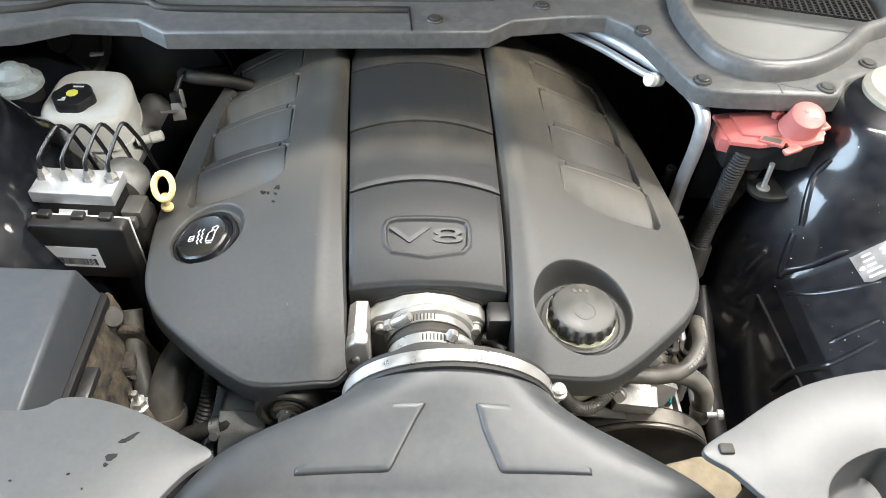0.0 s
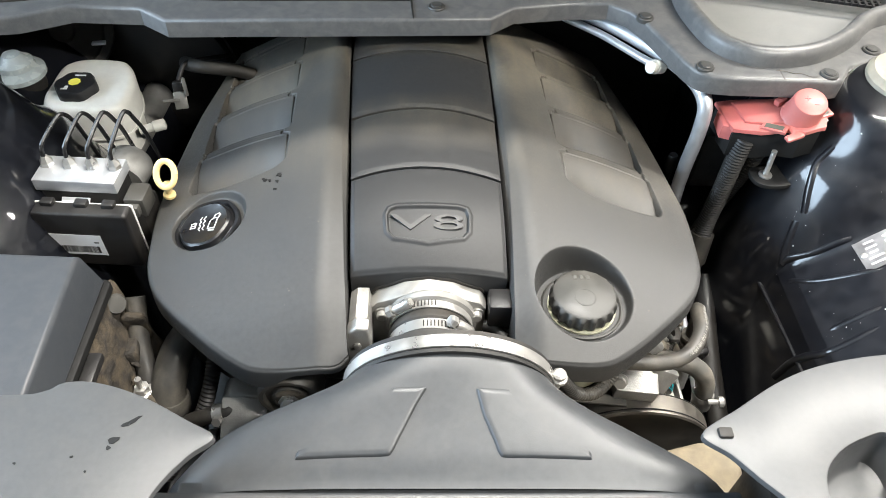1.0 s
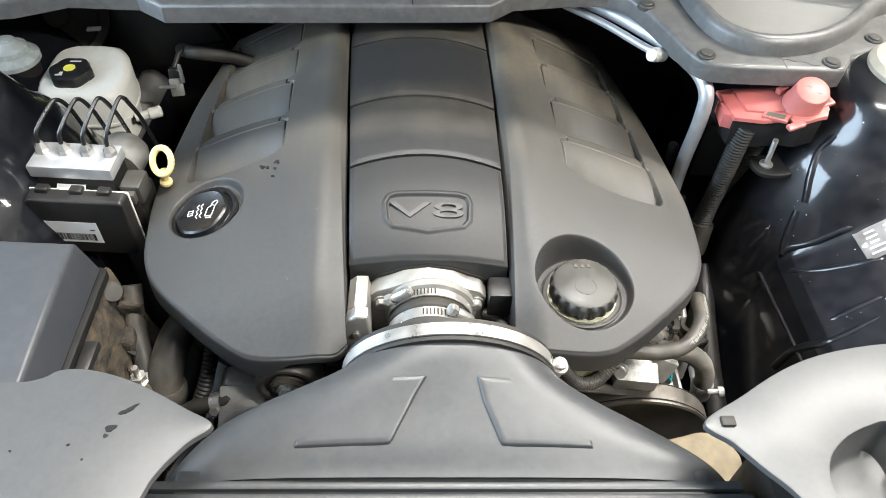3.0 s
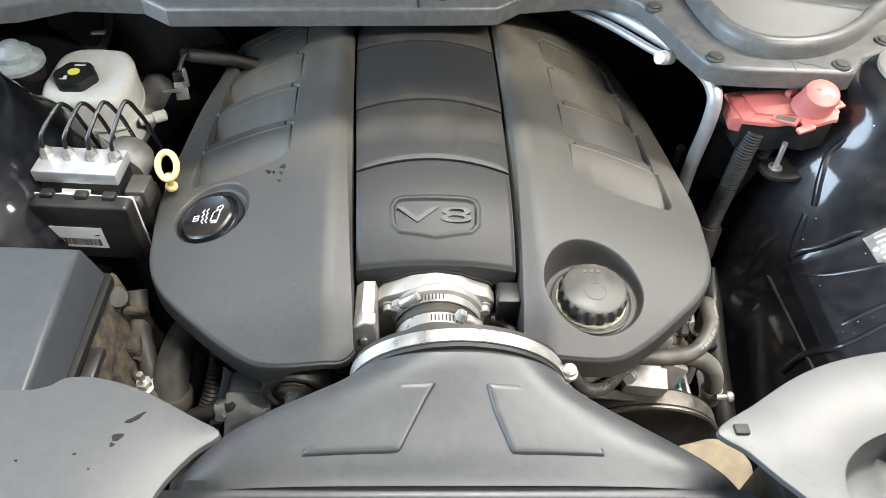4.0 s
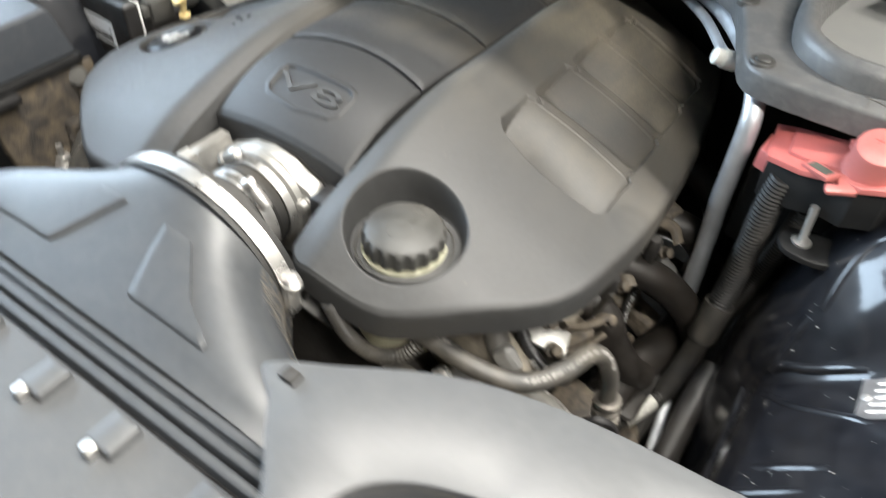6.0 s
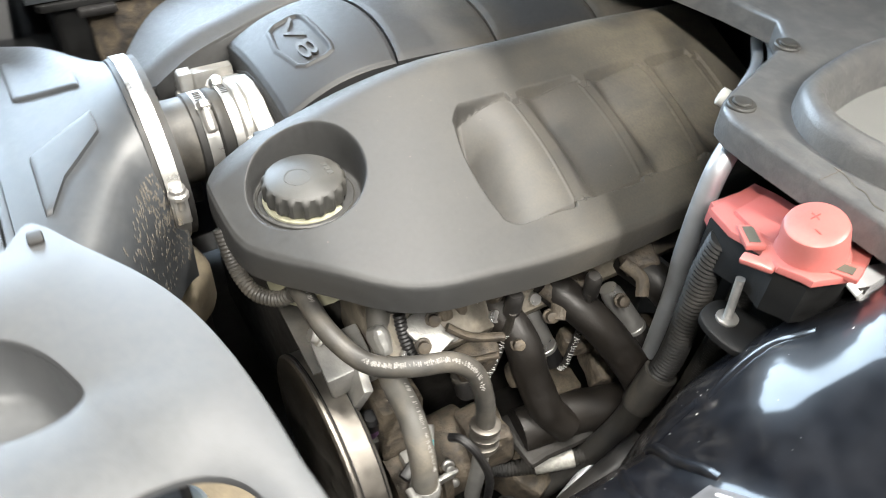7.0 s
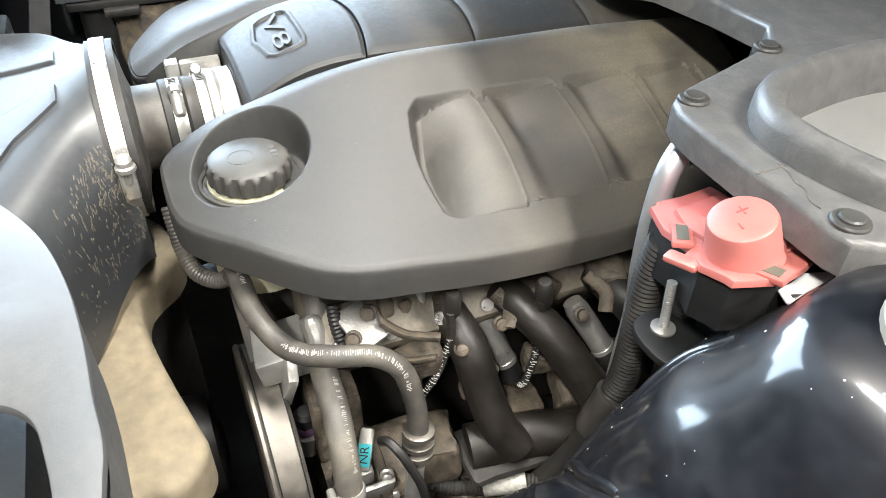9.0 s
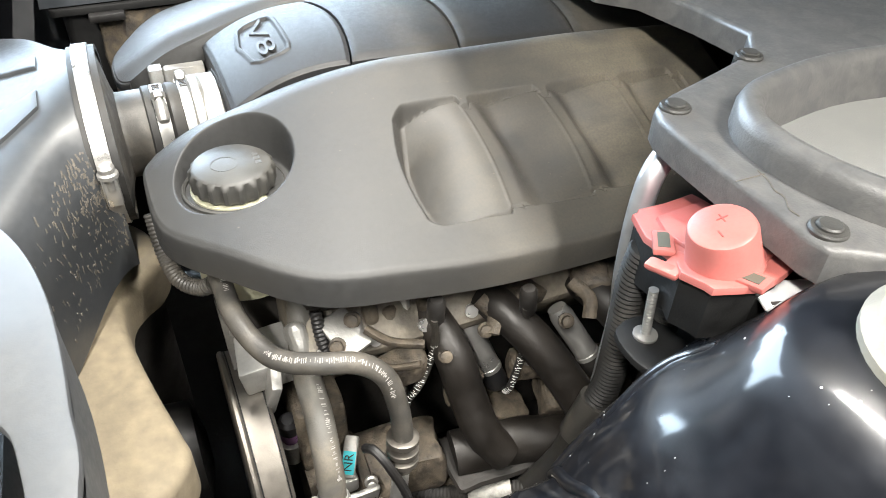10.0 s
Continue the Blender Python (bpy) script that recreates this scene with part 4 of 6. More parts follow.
sb = thing("sensor_bracket", "small pale sensor bracket with a black connector beside the reservoir", "bracket", (-0.394, 0.35, -0.12))
part("plate", box((0, 0, 0), (0.020, 0.004, 0.028), pose(-0.394, 0.352, -0.108, -25, 0, 12), 0.0015), M_ALU, sb)
part("arm", box((0, 0, 0), (0.026, 0.006, 0.005), pose(-0.404, 0.340, -0.100, 0, 10, 20), 0.002), M_ALU, sb)
part("connector", box((0, 0, 0), (0.016, 0.014, 0.018), pose(-0.398, 0.366, -0.092, -20, 0, 10), 0.003), M_BLACK, sb)
part("pin", lathe([(0.003, 0), (0.003, 0.03), (0.002, 0.032)], Matrix.Translation((-0.382, 0.352, -0.098)), 10), M_STEEL, sb)
part("wire", tube([(-0.398, 0.372, -0.085), (-0.388, 0.40, -0.07), (-0.36, 0.43, -0.08), (-0.34, 0.47, -0.10)], 0.004), M_BLACK, sb)
solo("vacuum_hose", tube([(-0.40, 0.43, -0.09), (-0.375, 0.40, -0.075), (-0.345, 0.395, -0.075), (-0.31, 0.41, -0.09), (-0.27, 0.43, -0.12)], 0.011, 8, 14), M_RUBBER, "black vacuum hose from the brake booster", "hose")

# ==== ABS unit ====
abs_ = thing("abs_unit", "black and aluminium brake control unit with steel pipes", "brake unit", (-0.43, 0.06, -0.17))
am = pose(-0.4285, 0.084, -0.085, 0, 0, -3)
part("controller", slab(rounded(-0.060, -0.062, 0.060, 0.032, 0.006), 0.028, 0.048, am @ Matrix(((1, 0, 0, 0), (0, 0, -1, 0), (0, 1, 0, 0), (0, 0, 0, 1))), bevel=0.004, seg=3), M_BLACK, abs_, "black plastic control box")
part("gasket_edge", box((0, -0.026, -0.003), (0.122, 0.003, 0.088), am @ pose(0, 0, -0.010), bevel=0.001), M_PRINT, abs_, "pale edge of the housing joint")
part("valve_block", box((-0.012, 0.012, 0.044), (0.104, 0.048, 0.018), am, bevel=0.002), M_PIPE, abs_)
part("lower_block", box((-0.012, 0.014, 0.008), (0.096, 0.044, 0.054), am, bevel=0.002), M_BLACK, abs_, "black lower housing")
part("motor", lathe([(0.020, 0), (0.028, 0.004), (0.030, 0.01), (0.030, 0.05)], am @ along((0.02, 0.085, 0.01), (0.02, 0.03, 0.01)), 28), M_ALU, abs_)
part("plug", box((0.056, 0.004, 0.012), (0.026, 0.034, 0.03), am, bevel=0.003), M_CAP, abs_, "grey-brown wiring plug")
part("plug_latch", box((0.056, -0.018, 0.014), (0.016, 0.010, 0.016), am, bevel=0.002), M_CAP, abs_)
part("plug_body", box((0.050, 0.01, -0.022), (0.030, 0.05, 0.05), am, bevel=0.004), M_BLACK, abs_)
for x in (-0.042, 0.0, 0.034):
    part("latch", box((x, -0.030, 0.034), (0.016, 0.012, 0.008), am, 0.002), M_BLACK, abs_)
part("top_label", box((0, 0, 0), (0.036, 0.012, 0.0006), am @ pose(-0.016, -0.016, 0.022, 38), 0), M_WHITE, abs_, "small white label", 0)
lab = part("label", box((-0.015, -0.0486, -0.022), (0.066, 0.0006, 0.036), am, 0), M_WHITE, abs_, "white barcode label", 0)
bm = bmesh.new()
rr = random.Random(5)
x = -0.043
while x < 0.012:
    w = rr.choice((0.0006, 0.0011, 0.0018))
    box((x, -0.0490, -0.030), (w, 0.0003, 0.012), am, 0, bm)
    x += w + rr.choice((0.0007, 0.0012))
box((0.010, -0.0490, -0.017), (0.006, 0.0003, 0.002), am, 0, bm)
part("barcode_bars", bm, M_BLACK, lab, "", 0)
for k in range(4):
    x = -0.054 + 0.0285 * k
    p0 = am @ Vector((x, 0.018, 0.053))
    part("pipe_nut", lathe([(0.0085, 0), (0.0085, 0.006), (0.006, 0.010), (0.004, 0.014)], Matrix.Translation(p0), 6), M_STEEL, abs_, "", 20)
    part("brake_pipe", tube([p0, p0 + Vector((0, 0, 0.018)), p0 + Vector((0.002, 0.006, 0.030)), p0 + Vector((0.012, 0.036, 0.043 + 0.003 * k)), p0 + Vector((0.017, 0.046, 0.044 + 0.003 * k)), p0 + Vector((0.022, 0.052, 0.034)), p0 + Vector((0.026, 0.058, 0.01)), p0 + Vector((0.03, 0.07, -0.05))], 0.0027, 5, 8), M_GLOSS, abs_, "black-coated steel brake pipe")

abs_.location += Vector((-0.002, -0.006, 0.007))

# ==== fuse box sides, left corner clutter ====
part("lid_rim", slab(rounded(-0.615, -0.240, -0.380, -0.040, 0.010), -0.094, -0.084, bevel=0.003), M_MATBLACK, fuse)
part("latch", box((-0.372, -0.165, -0.098), (0.016, 0.05, 0.012), None, 0.003), M_BLACK, fuse, "black plastic latch")
mb = thing("mounting_bracket", "brown dirt-caked mounting bracket beside the fuse box", "bracket", (-0.36, -0.12, -0.3))
M_MUD = material("mud_caked", (0.024, 0.020, 0.016), 0.85, var=0.6, scale=120, dust=(0.105, 0.080, 0.050), dust_amt=0.7, dust_scale=48, bump=0.8, bump_scale=220)
M_RUST = material("dirty_casting", (0.050, 0.040, 0.030), 0.7, var=0.6, scale=110, dust=(0.15, 0.122, 0.085), dust_amt=0.55, dust_scale=55, bump=0.6, bump_scale=250)
def crag(c, size, m, seed, amp=0.006):
    b = box(c, size, None, 0.006)
    bmesh.ops.subdivide_edges(b, edges=b.edges[:], cuts=4, use_grid_fill=True)
    for v in b.verts:
        n = noise.noise_vector(v.co * 34 + Vector((seed, 0, 0))) + 0.5 * noise.noise_vector(v.co * 90 + Vector((seed, 3, 0)))
        v.co += n * amp
    if m is not None:
        b.transform(m)
    return b
part("plate", crag((0, 0, 0), (0.010, 0.15, 0.15), pose(-0.373, -0.105, -0.170, 0, -14, 0), 1, 0.004), M_MUD, mb, "", 60)
part("ear", crag((-0.364, -0.062, -0.150), (0.03, 0.012, 0.05), None, 5, 0.004), M_MUD, mb, "", 60)
part("lug", crag((-0.366, -0.085, -0.165), (0.022, 0.03, 0.024), None, 2), M_MUD, mb, "", 50)
part("foot", crag((-0.358, -0.132, -0.222), (0.055, 0.06, 0.05), None, 3), M_MUD, mb, "", 50)
part("grommet", lathe([(0.006, 0), (0.011, 0.001), (0.013, 0.004), (0.011, 0.008), (0.006, 0.008)], along((-0.381, -0.056, -0.112), (-0.33, -0.10, -0.07)), 24), M_CAP, mb, "pale grey grommet")
rr = random.Random(14)
for k in range(5):
    part("lug", crag((0, 0, 0), (rr.uniform(0.008, 0.016), rr.uniform(0.012, 0.028), rr.uniform(0.008, 0.016)), pose(-0.368 + 0.003 * k, -0.062 - 0.019 * k, -0.150 - 0.013 * k, rr.uniform(-40, 40), rr.uniform(-40, 40), rr.uniform(0, 90)), 50 + k, 0.003), M_MUD, mb, "", 40)
part("stud", lathe([(0.004, 0), (0.004, 0.03)], Matrix.Translation((-0.350, -0.128, -0.197)), 10), M_STEEL, mb)
part("nut", lathe([(0.013, 0), (0.013, 0.002), (0.009, 0.003), (0.009, 0.011)], Matrix.Translation((-0.350, -0.128, -0.195)), 6), M_STEEL, mb, "pale flanged nut", 20)
solo("grey_hose", tube([(-0.366, -0.035, -0.125), (-0.360, -0.075, -0.165), (-0.345, -0.120, -0.215), (-0.335, -0.15, -0.30)], 0.0125), M_HOSE, "dusty grey rubber hose beside the bracket", "hose")
rh = thing("radiator_hose", "thick dusty radiator hose with a plastic connector", "hose", (-0.31, -0.12, -0.4))
part("hose", tube([(-0.27, -0.03, -0.16), (-0.30, -0.075, -0.17), (-0.312, -0.115, -0.195), (-0.315, -0.14, -0.24), (-0.315, -0.155, -0.3)], 0.021, 8, 18), M_HOSE, rh)
part("connector", lathe([(0.024, 0), (0.025, 0.004), (0.025, 0.018), (0.0235, 0.022), (0.0235, 0.04), (0.025, 0.043), (0.025, 0.06)], along((-0.3135, -0.125, -0.21), (-0.3155, -0.16, -0.32)), 24), M_HOSE, rh, "grey plastic connector sleeve")
rh.location.x -= 0.010
solo("corrugated_conduit", tube([(-0.33, -0.195, -0.29), (-0.298, -0.165, -0.25), (-0.272, -0.135, -0.20), (-0.262, -0.09, -0.16)], 0.0085, 8, 14, ring=0.0015, pitch=0.005), M_BLACK, "black corrugated wiring conduit", "conduit")
ab = thing("accessory_bracket", "cast aluminium accessory bracket on the engine front", "bracket", (-0.22, -0.1, -0.4))
part("casting", slab(rounded(-0.252, -0.34, -0.198, -0.188, 0.012), 0.112, 0.140, XZ, bevel=0.004), M_ALU, ab, "", 45)
part("face_plate", box((0, 0, 0), (0.056, 0.06, 0.014), pose(-0.224, -0.158, -0.212, 38, 6, 4), 0.004), M_ALU, ab, "pale machined face")
part("arm", box((0, 0, 0), (0.03, 0.03, 0.10), pose(-0.195, -0.110, -0.20, 0, 14, 0), 0.006), M_ALU, ab)
part("boss", lathe([(0.016, 0), (0.016, 0.012), (0.012, 0.014)], along((-0.235, -0.139, -0.305), (-0.235, -0.2, -0.30)), 20), M_ALU, ab)
for k, (x0, z) in enumerate(((-0.254, -0.207), (-0.272, -0.270))):
    hc = thing("hose_clamp", "zinc worm-drive clamp on a small hose", "hose clamp", (x0, -0.152, z), "hose clamps")
    part("band", tube([(x0 - 0.006, -0.152, z - 0.001), (x0 + 0.006, -0.151, z + 0.002)], 0.0128, 1, 16), M_STEEL, hc)
    part("screw_head", lathe([(0.004, -0.006), (0.004, 0), (0.006, 0), (0.006, 0.006)], along((x0, -0.164, z + 0.006), (x0, -0.21, z + 0.03)), 6), M_STEEL, hc, "", 20)
    solo("small_hose", tube([(x0 - 0.05, -0.150, z - 0.03), (x0 - 0.02, -0.152, z - 0.006), (x0, -0.152, z), (x0 + 0.012, -0.146, z + 0.003), (x0 + 0.016, -0.128, z + 0.004)], 0.011), M_RUBBER, "short black rubber hose under a clamp", "hose")
idler = thing("idler_pulley", "black idler pulley with a steel centre bolt", "pulley", (-0.159, -0.14, -0.2))
im = along((-0.160, -0.138, -0.150), (-0.160, -0.2, -0.150))
part("wheel", lathe([(0.030, -0.004), (0.0385, 0.0), (0.0385, 0.024), (0.036, 0.028), (0.031, 0.028), (0.029, 0.022), (0.022, 0.022), (0.021, 0.027), (0.012, 0.027)], im, 44), M_HOSE, idler)
part("hub", lathe([(0.019, 0.023), (0.019, 0.028), (0.016, 0.030), (0.001, 0.030)], im, 28), M_RUST, idler)
part("centre_bolt", lathe([(0.0135, 0.030), (0.0135, 0.032), (0.0100, 0.033), (0.0100, 0.047), (0.0085, 0.0485), (0.006, 0.0485), (0.0058, 0.045), (0.0004, 0.045)], im, 6), M_STEEL, idler, "bright steel hexagonal bolt")

# ==== cowl details ====
def bowl_rim():
    bm = bmesh.new()
    n = len(BOWL)
    rows = []
    for i in range(n):
        a, b = BOWL[i - 1], BOWL[(i + 1) % n]
        d = Vector((b[0] - a[0], b[1] - a[1])).normalized()
        nrm = Vector((-d.y, d.x))
        rows.append([bm.verts.new((BOWL[i][0] + nrm.x * o, BOWL[i][1] + nrm.y * o, z)) for o, z in ((-0.013, 0.040), (-0.012, 0.060), (-0.009, 0.067), (-0.003, 0.071), (0.004, 0.070), (0.009, 0.064), (0.013, 0.045), (0.016, 0.026))])
    for a, b in zip(rows, rows[1:] + rows[:1]):
        for k in range(7):
            bm.faces.new((a[k], a[k + 1], b[k + 1], b[k]))
    return bm


solo("cowl_bowl_rim", bowl_rim(), M_COWL, "raised rounded rubber rim round the cowl opening", "rim", kind="structure", smooth=50)
M_BOWL = material("dusty_bowl", (0.19, 0.19, 0.186), 0.42, var=0.06, scale=260, rough_var=0.05, dust=(0.32, 0.305, 0.28), dust_amt=0.15, dust_scale=25, bump=0.15)
solo("cowl_bowl_floor", slab(BOWL, 0.022, 0.030, bevel=0), M_BOWL, "dusty grey floor of the cowl opening", "cowl", kind="structure")
gr = thing("air_intake_grille", "black plastic air intake mesh grille in the cowl", "grille", (0.58, 0.5, 0.035))
gm = pose(0.575, 0.475, 0.046, -6, 0, -14)
for k in range(26):
    part("bar", box((-0.125 + 0.01 * k, 0, 0), (0.0036, 0.11, 0.004), gm, 0), M_BLACK, gr, "", 0)
for k in range(10):
    part("cross_bar", box((0.0, -0.05 + 0.011 * k, -0.001), (0.26, 0.0030, 0.004), gm, 0), M_BLACK, gr, "", 0)
clip = thing("push_clip", "round dusty dark grey push-in trim clip in the cowl panel", "clip", (0.374, 0.235, 0.046), "cowl clips")
part("head", lathe([(0.0125, -0.004), (0.0125, 0.0015), (0.0115, 0.003), (0.0095, 0.003)], Matrix.Translation((0.374, 0.235, 0.046)), 28), M_CAP, clip)
part("pin", lathe([(0.0085, 0.0), (0.0085, 0.0045), (0.007, 0.0055)], Matrix.Translation((0.374, 0.235, 0.046)), 24), M_CAP, clip)
for x, y in ((0.541, 0.222), (0.318, 0.362), (0.010, 0.380), (0.175, 0.428), (0.625, 0.284)):
    copy_thing(clip, Matrix.Translation((x, y, 0.046)))
seal = thing("cowl_seal", "black rubber seal along the rear edge of the cowl", "seal", (-0.4, 0.4, 0.05))
part("strip", tube([(-0.78, 0.352, 0.047), (-0.59, 0.380, 0.048), (-0.52, 0.408, 0.049), (-0.42, 0.408, 0.049), (-0.36, 0.392, 0.048), (-0.03, 0.402, 0.048)], 0.006), M_RUBBER, seal)
part("lip", tube([(-0.78, 0.392, 0.049), (-0.59, 0.418, 0.050), (-0.30, 0.436, 0.050), (0.0, 0.442, 0.050), (0.10, 0.450, 0.050)], 0.011), M_COWL, seal, "raised grey lip")
solo("cowl_joint", box((0, 0, 0), (0.0022, 0.07, 0.001), pose(-0.026, 0.382, 0.0466, 0, 0, 4), 0), M_DARK, "dark joint between two cowl sections", "joint", kind="structure", smooth=0)
for k, (pts, r_) in enumerate((([(0.471, 0.23), (0.483, 0.228), (0.494, 0.223), (0.503, 0.223), (0.514, 0.216), (0.523, 0.216)], 0.0006), ([(0.476, 0.206), (0.476, 0.218), (0.476, 0.232)], 0.0004))):
    solo("scratch", tube([(x, y, 0.0463) for x, y in pts], r_, 4, 6), M_DUSTLINE, "pale scratch in the cowl surface", "scratch")

# ==== right-hand side: pipes, terminal, wing details ====
pipe = thing("refrigerant_pipe", "bare aluminium air-conditioning pipe beside the engine", "pipe", (0.385, 0.22, -0.3))
part("pipe", tube([(0.20, 0.50, -0.005), (0.275, 0.425, 0.002), (0.33, 0.34, 0.010), (0.368, 0.262, 0.014), (0.384, 0.222, 0.000), (0.387, 0.212, -0.04), (0.386, 0.214, -0.11), (0.388, 0.217, -0.17), (0.392, 0.21, -0.30)], 0.0105, 8, 16), M_PIPE, pipe)
part("thin_pipe", tube([(0.22, 0.46, -0.012), (0.27, 0.40, -0.006), (0.315, 0.320, 0.004), (0.335, 0.292, 0.008)], 0.006, 8, 12), M_PIPE, pipe)
part("pale_cap", lathe([(0.008, -0.006), (0.0105, -0.004), (0.0105, 0.012), (0.009, 0.014), (0.009, 0.022), (0.006, 0.023)], along((0.335, 0.296, 0.006), (0.318, 0.285, 0.012)), 20), M_MILKY, pipe, "milky plastic valve cap")

TERMINAL_SHIFT = Vector((0.002, 0.013, -0.005))
term = thing("battery_terminal_cover", "red plastic cover over the remote battery terminal", "terminal cover", (0.47, 0.165, -0.08))
RED = [(0.4483, 0.1498), (0.4814, 0.1476), (0.5004, 0.1379), (0.5189, 0.142), (0.5262, 0.142), (0.5384, 0.1708), (0.5347, 0.1917), (0.5283, 0.209), (0.4294, 0.228), (0.4072, 0.2288), (0.4143, 0.1647)]
TILT = Matrix(((1, 0, 0, 0), (0, 1, 0, 0), (0.2, 0, 1, -0.073), (0, 0, 0, 1)))
def shrink(loop, f, c=(0.465, 0.197)):
    return [(c[0] + (x - c[0]) * f, c[1] + (y - c[1]) * f) for x, y in loop]
part("plate", slab(RED, -0.024, -0.018, TILT, bevel=0.002), M_RED, term)
part("flap", slab([(0.405, 0.178), (0.422, 0.166), (0.428, 0.200), (0.407, 0.212)], -0.042, -0.021, TILT, bevel=0.002), M_RED, term)
part("ledge", slab(shrink(RED, 0.72, (0.475, 0.195)), -0.019, -0.0145, TILT, bevel=0.002), M_RED, term)
cm = along((0.503, 0.172, 0.0085), (0.501, 0.160, 0.044))
cap = part("cap", lathe([(0.0268, 0.0), (0.0268, 0.004), (0.0248, 0.007), (0.0228, 0.031), (0.0214, 0.0345), (0.019, 0.036), (0.0005, 0.0365)], cm, 44), M_RED, term, "round red cap marked with plus and minus")
for name, marks in (("plus_mark", ((-0.005, 0.003, 0.008, 0.0008), (-0.005, 0.003, 0.0008, 0.008))), ("minus_mark", ((0.007, -0.005, 0.006, 0.0008),))):
    bm = bmesh.new()
    for k, (x, y, w, h) in enumerate(marks):
        box((x, y, 0.0366 + 0.0001 * k), (w, h, 0.0007), cm, 0, bm)
    part(name, bm, M_REDMARK, cap, "", 0)
part("hinge", box((0, 0, 0), (0.016, 0.010, 0.012), pose(0.484, 0.200, 0.012, 0, -11, 25), 0.002), M_RED, term)
part("tongue", box((0, 0, 0), (0.015, 0.026, 0.006), pose(0.4885, 0.1455, 0.003, 8, -10, 18), 0.0025), M_RED, term)
part("tongue_tip", box((0, 0, 0), (0.022, 0.011, 0.006), pose(0.484, 0.136, 0.001, 8, -10, 18), 0.0025), M_RED, term)
for x, y, r in ((0.4636, 0.1535, -38), (0.5255, 0.1678, 16)):
    z = 0.2 * x - 0.0905
    part("slot_frame", box((0, 0, 0), (0.033, 0.015, 0.005), pose(x, y, z, 6, -11, r), 0.0012), M_RED, term)
    part("slot", box((0, 0, 0.0025), (0.024, 0.0085, 0.001), pose(x, y, z, 6, -11, r), 0), M_GREY, term, "grey-green slot", 0)
term.location += TERMINAL_SHIFT
tb_base = thing("terminal_base", "black plastic terminal block under the red cover", "terminal block", (0.47, 0.185, -0.12))
part("box", slab(shrink(RED, 0.95), -0.066, -0.0245, TILT, bevel=0.005), M_MATBLACK, tb_base)
part("bracket", box((0.455, 0.215, -0.10), (0.11, 0.03, 0.10), None, 0.006), M_MATBLACK, tb_base)
tb_base.location += TERMINAL_SHIFT
wl = thing("white_tag", "white printed tag tucked under the cowl", "tag", (0.54, 0.235, -0.02))
part("sheet", box((0, 0, 0), (0.085, 0.028, 0.002), pose(0.548, 0.230, -0.004, 0, 0, 72), 0.0005), M_WHITE, wl)
part("print", box((-0.022, -0.008, 0.0013), (0.03, 0.003, 0.0004), pose(0.548, 0.230, -0.004, 0, 0, 72), 0), M_DARK, wl, "dark printed line", 0)
stud = thing("bracket_stud", "steel threaded stud standing on a black bracket", "stud", (0.481, 0.153, -0.083))
part("bracket", slab(smooth_loop([(0.460, 0.157), (0.466, 0.137), (0.484, 0.130), (0.510, 0.133), (0.530, 0.150), (0.526, 0.178), (0.490, 0.178), (0.467, 0.172)], 4), -0.092, -0.086, None, 0.002), M_MATBLACK, stud, "black steel bracket")
part("washer", lathe([(0.0095, 0), (0.0095, 0.002), (0.006, 0.003)], Matrix.Translation((0.481, 0.153, -0.086)), 20), M_STEEL, stud)
bm = lathe([(0.0034 + 0.0005 * (k % 2), 0.0013 * k) for k in range(34)], along((0.481, 0.153, -0.084), (0.478, 0.152, -0.04)), 12)
part("thread", bm, M_STEEL, stud)
stud.location += Vector((-0.002, 0.007, 0.005))

cond = thing("battery_cable", "black corrugated cable conduit running down from the terminal", "cable", (0.42, 0.18, -0.25), "battery cables")
part("conduit", tube([(0.440, 0.178, -0.03), (0.436, 0.177, -0.07), (0.436, 0.178, -0.12), (0.434, 0.179, -0.19), (0.432, 0.171, -0.225)], 0.0125, 8, 16, ring=0.0014, pitch=0.0048), M_RUBBER, cond)
part("sleeve", lathe([(0.0175, 0), (0.0175, 0.05), (0.0165, 0.052), (0.013, 0.052)], along((0.433, 0.174, -0.215), (0.427, 0.150, -0.30)), 22), M_HOSE, cond, "grey rubber end sleeve")
part("lower_cable", tube([(0.430, 0.161, -0.26), (0.425, 0.145, -0.31), (0.41, 0.10, -0.38), (0.39, 0.0, -0.44)], 0.014), M_RUBBER, cond)
solo("battery_cable", tube([(0.470, 0.185, -0.06), (0.464, 0.195, -0.12), (0.455, 0.205, -0.18), (0.445, 0.215, -0.25), (0.435, 0.22, -0.33)], 0.010, 8, 14, ring=0.0012, pitch=0.0045), M_RUBBER, "black corrugated cable conduit beside the inner wing", "cable", "battery cables")
solo("wing_rail_pipe", tube([(0.418, 0.165, -0.32), (0.43, 0.10, -0.37), (0.442, 0.03, -0.42), (0.45, -0.03, -0.46)], 0.006), M_PIPE, "thin dull metal pipe along the inner wing", "pipe")
solo("wing_rail_hose", tube([(0.455, 0.16, -0.30), (0.455, 0.06, -0.36), (0.46, -0.06, -0.42)], 0.016), M_BLACK, "black hose along the inner wing", "hose")

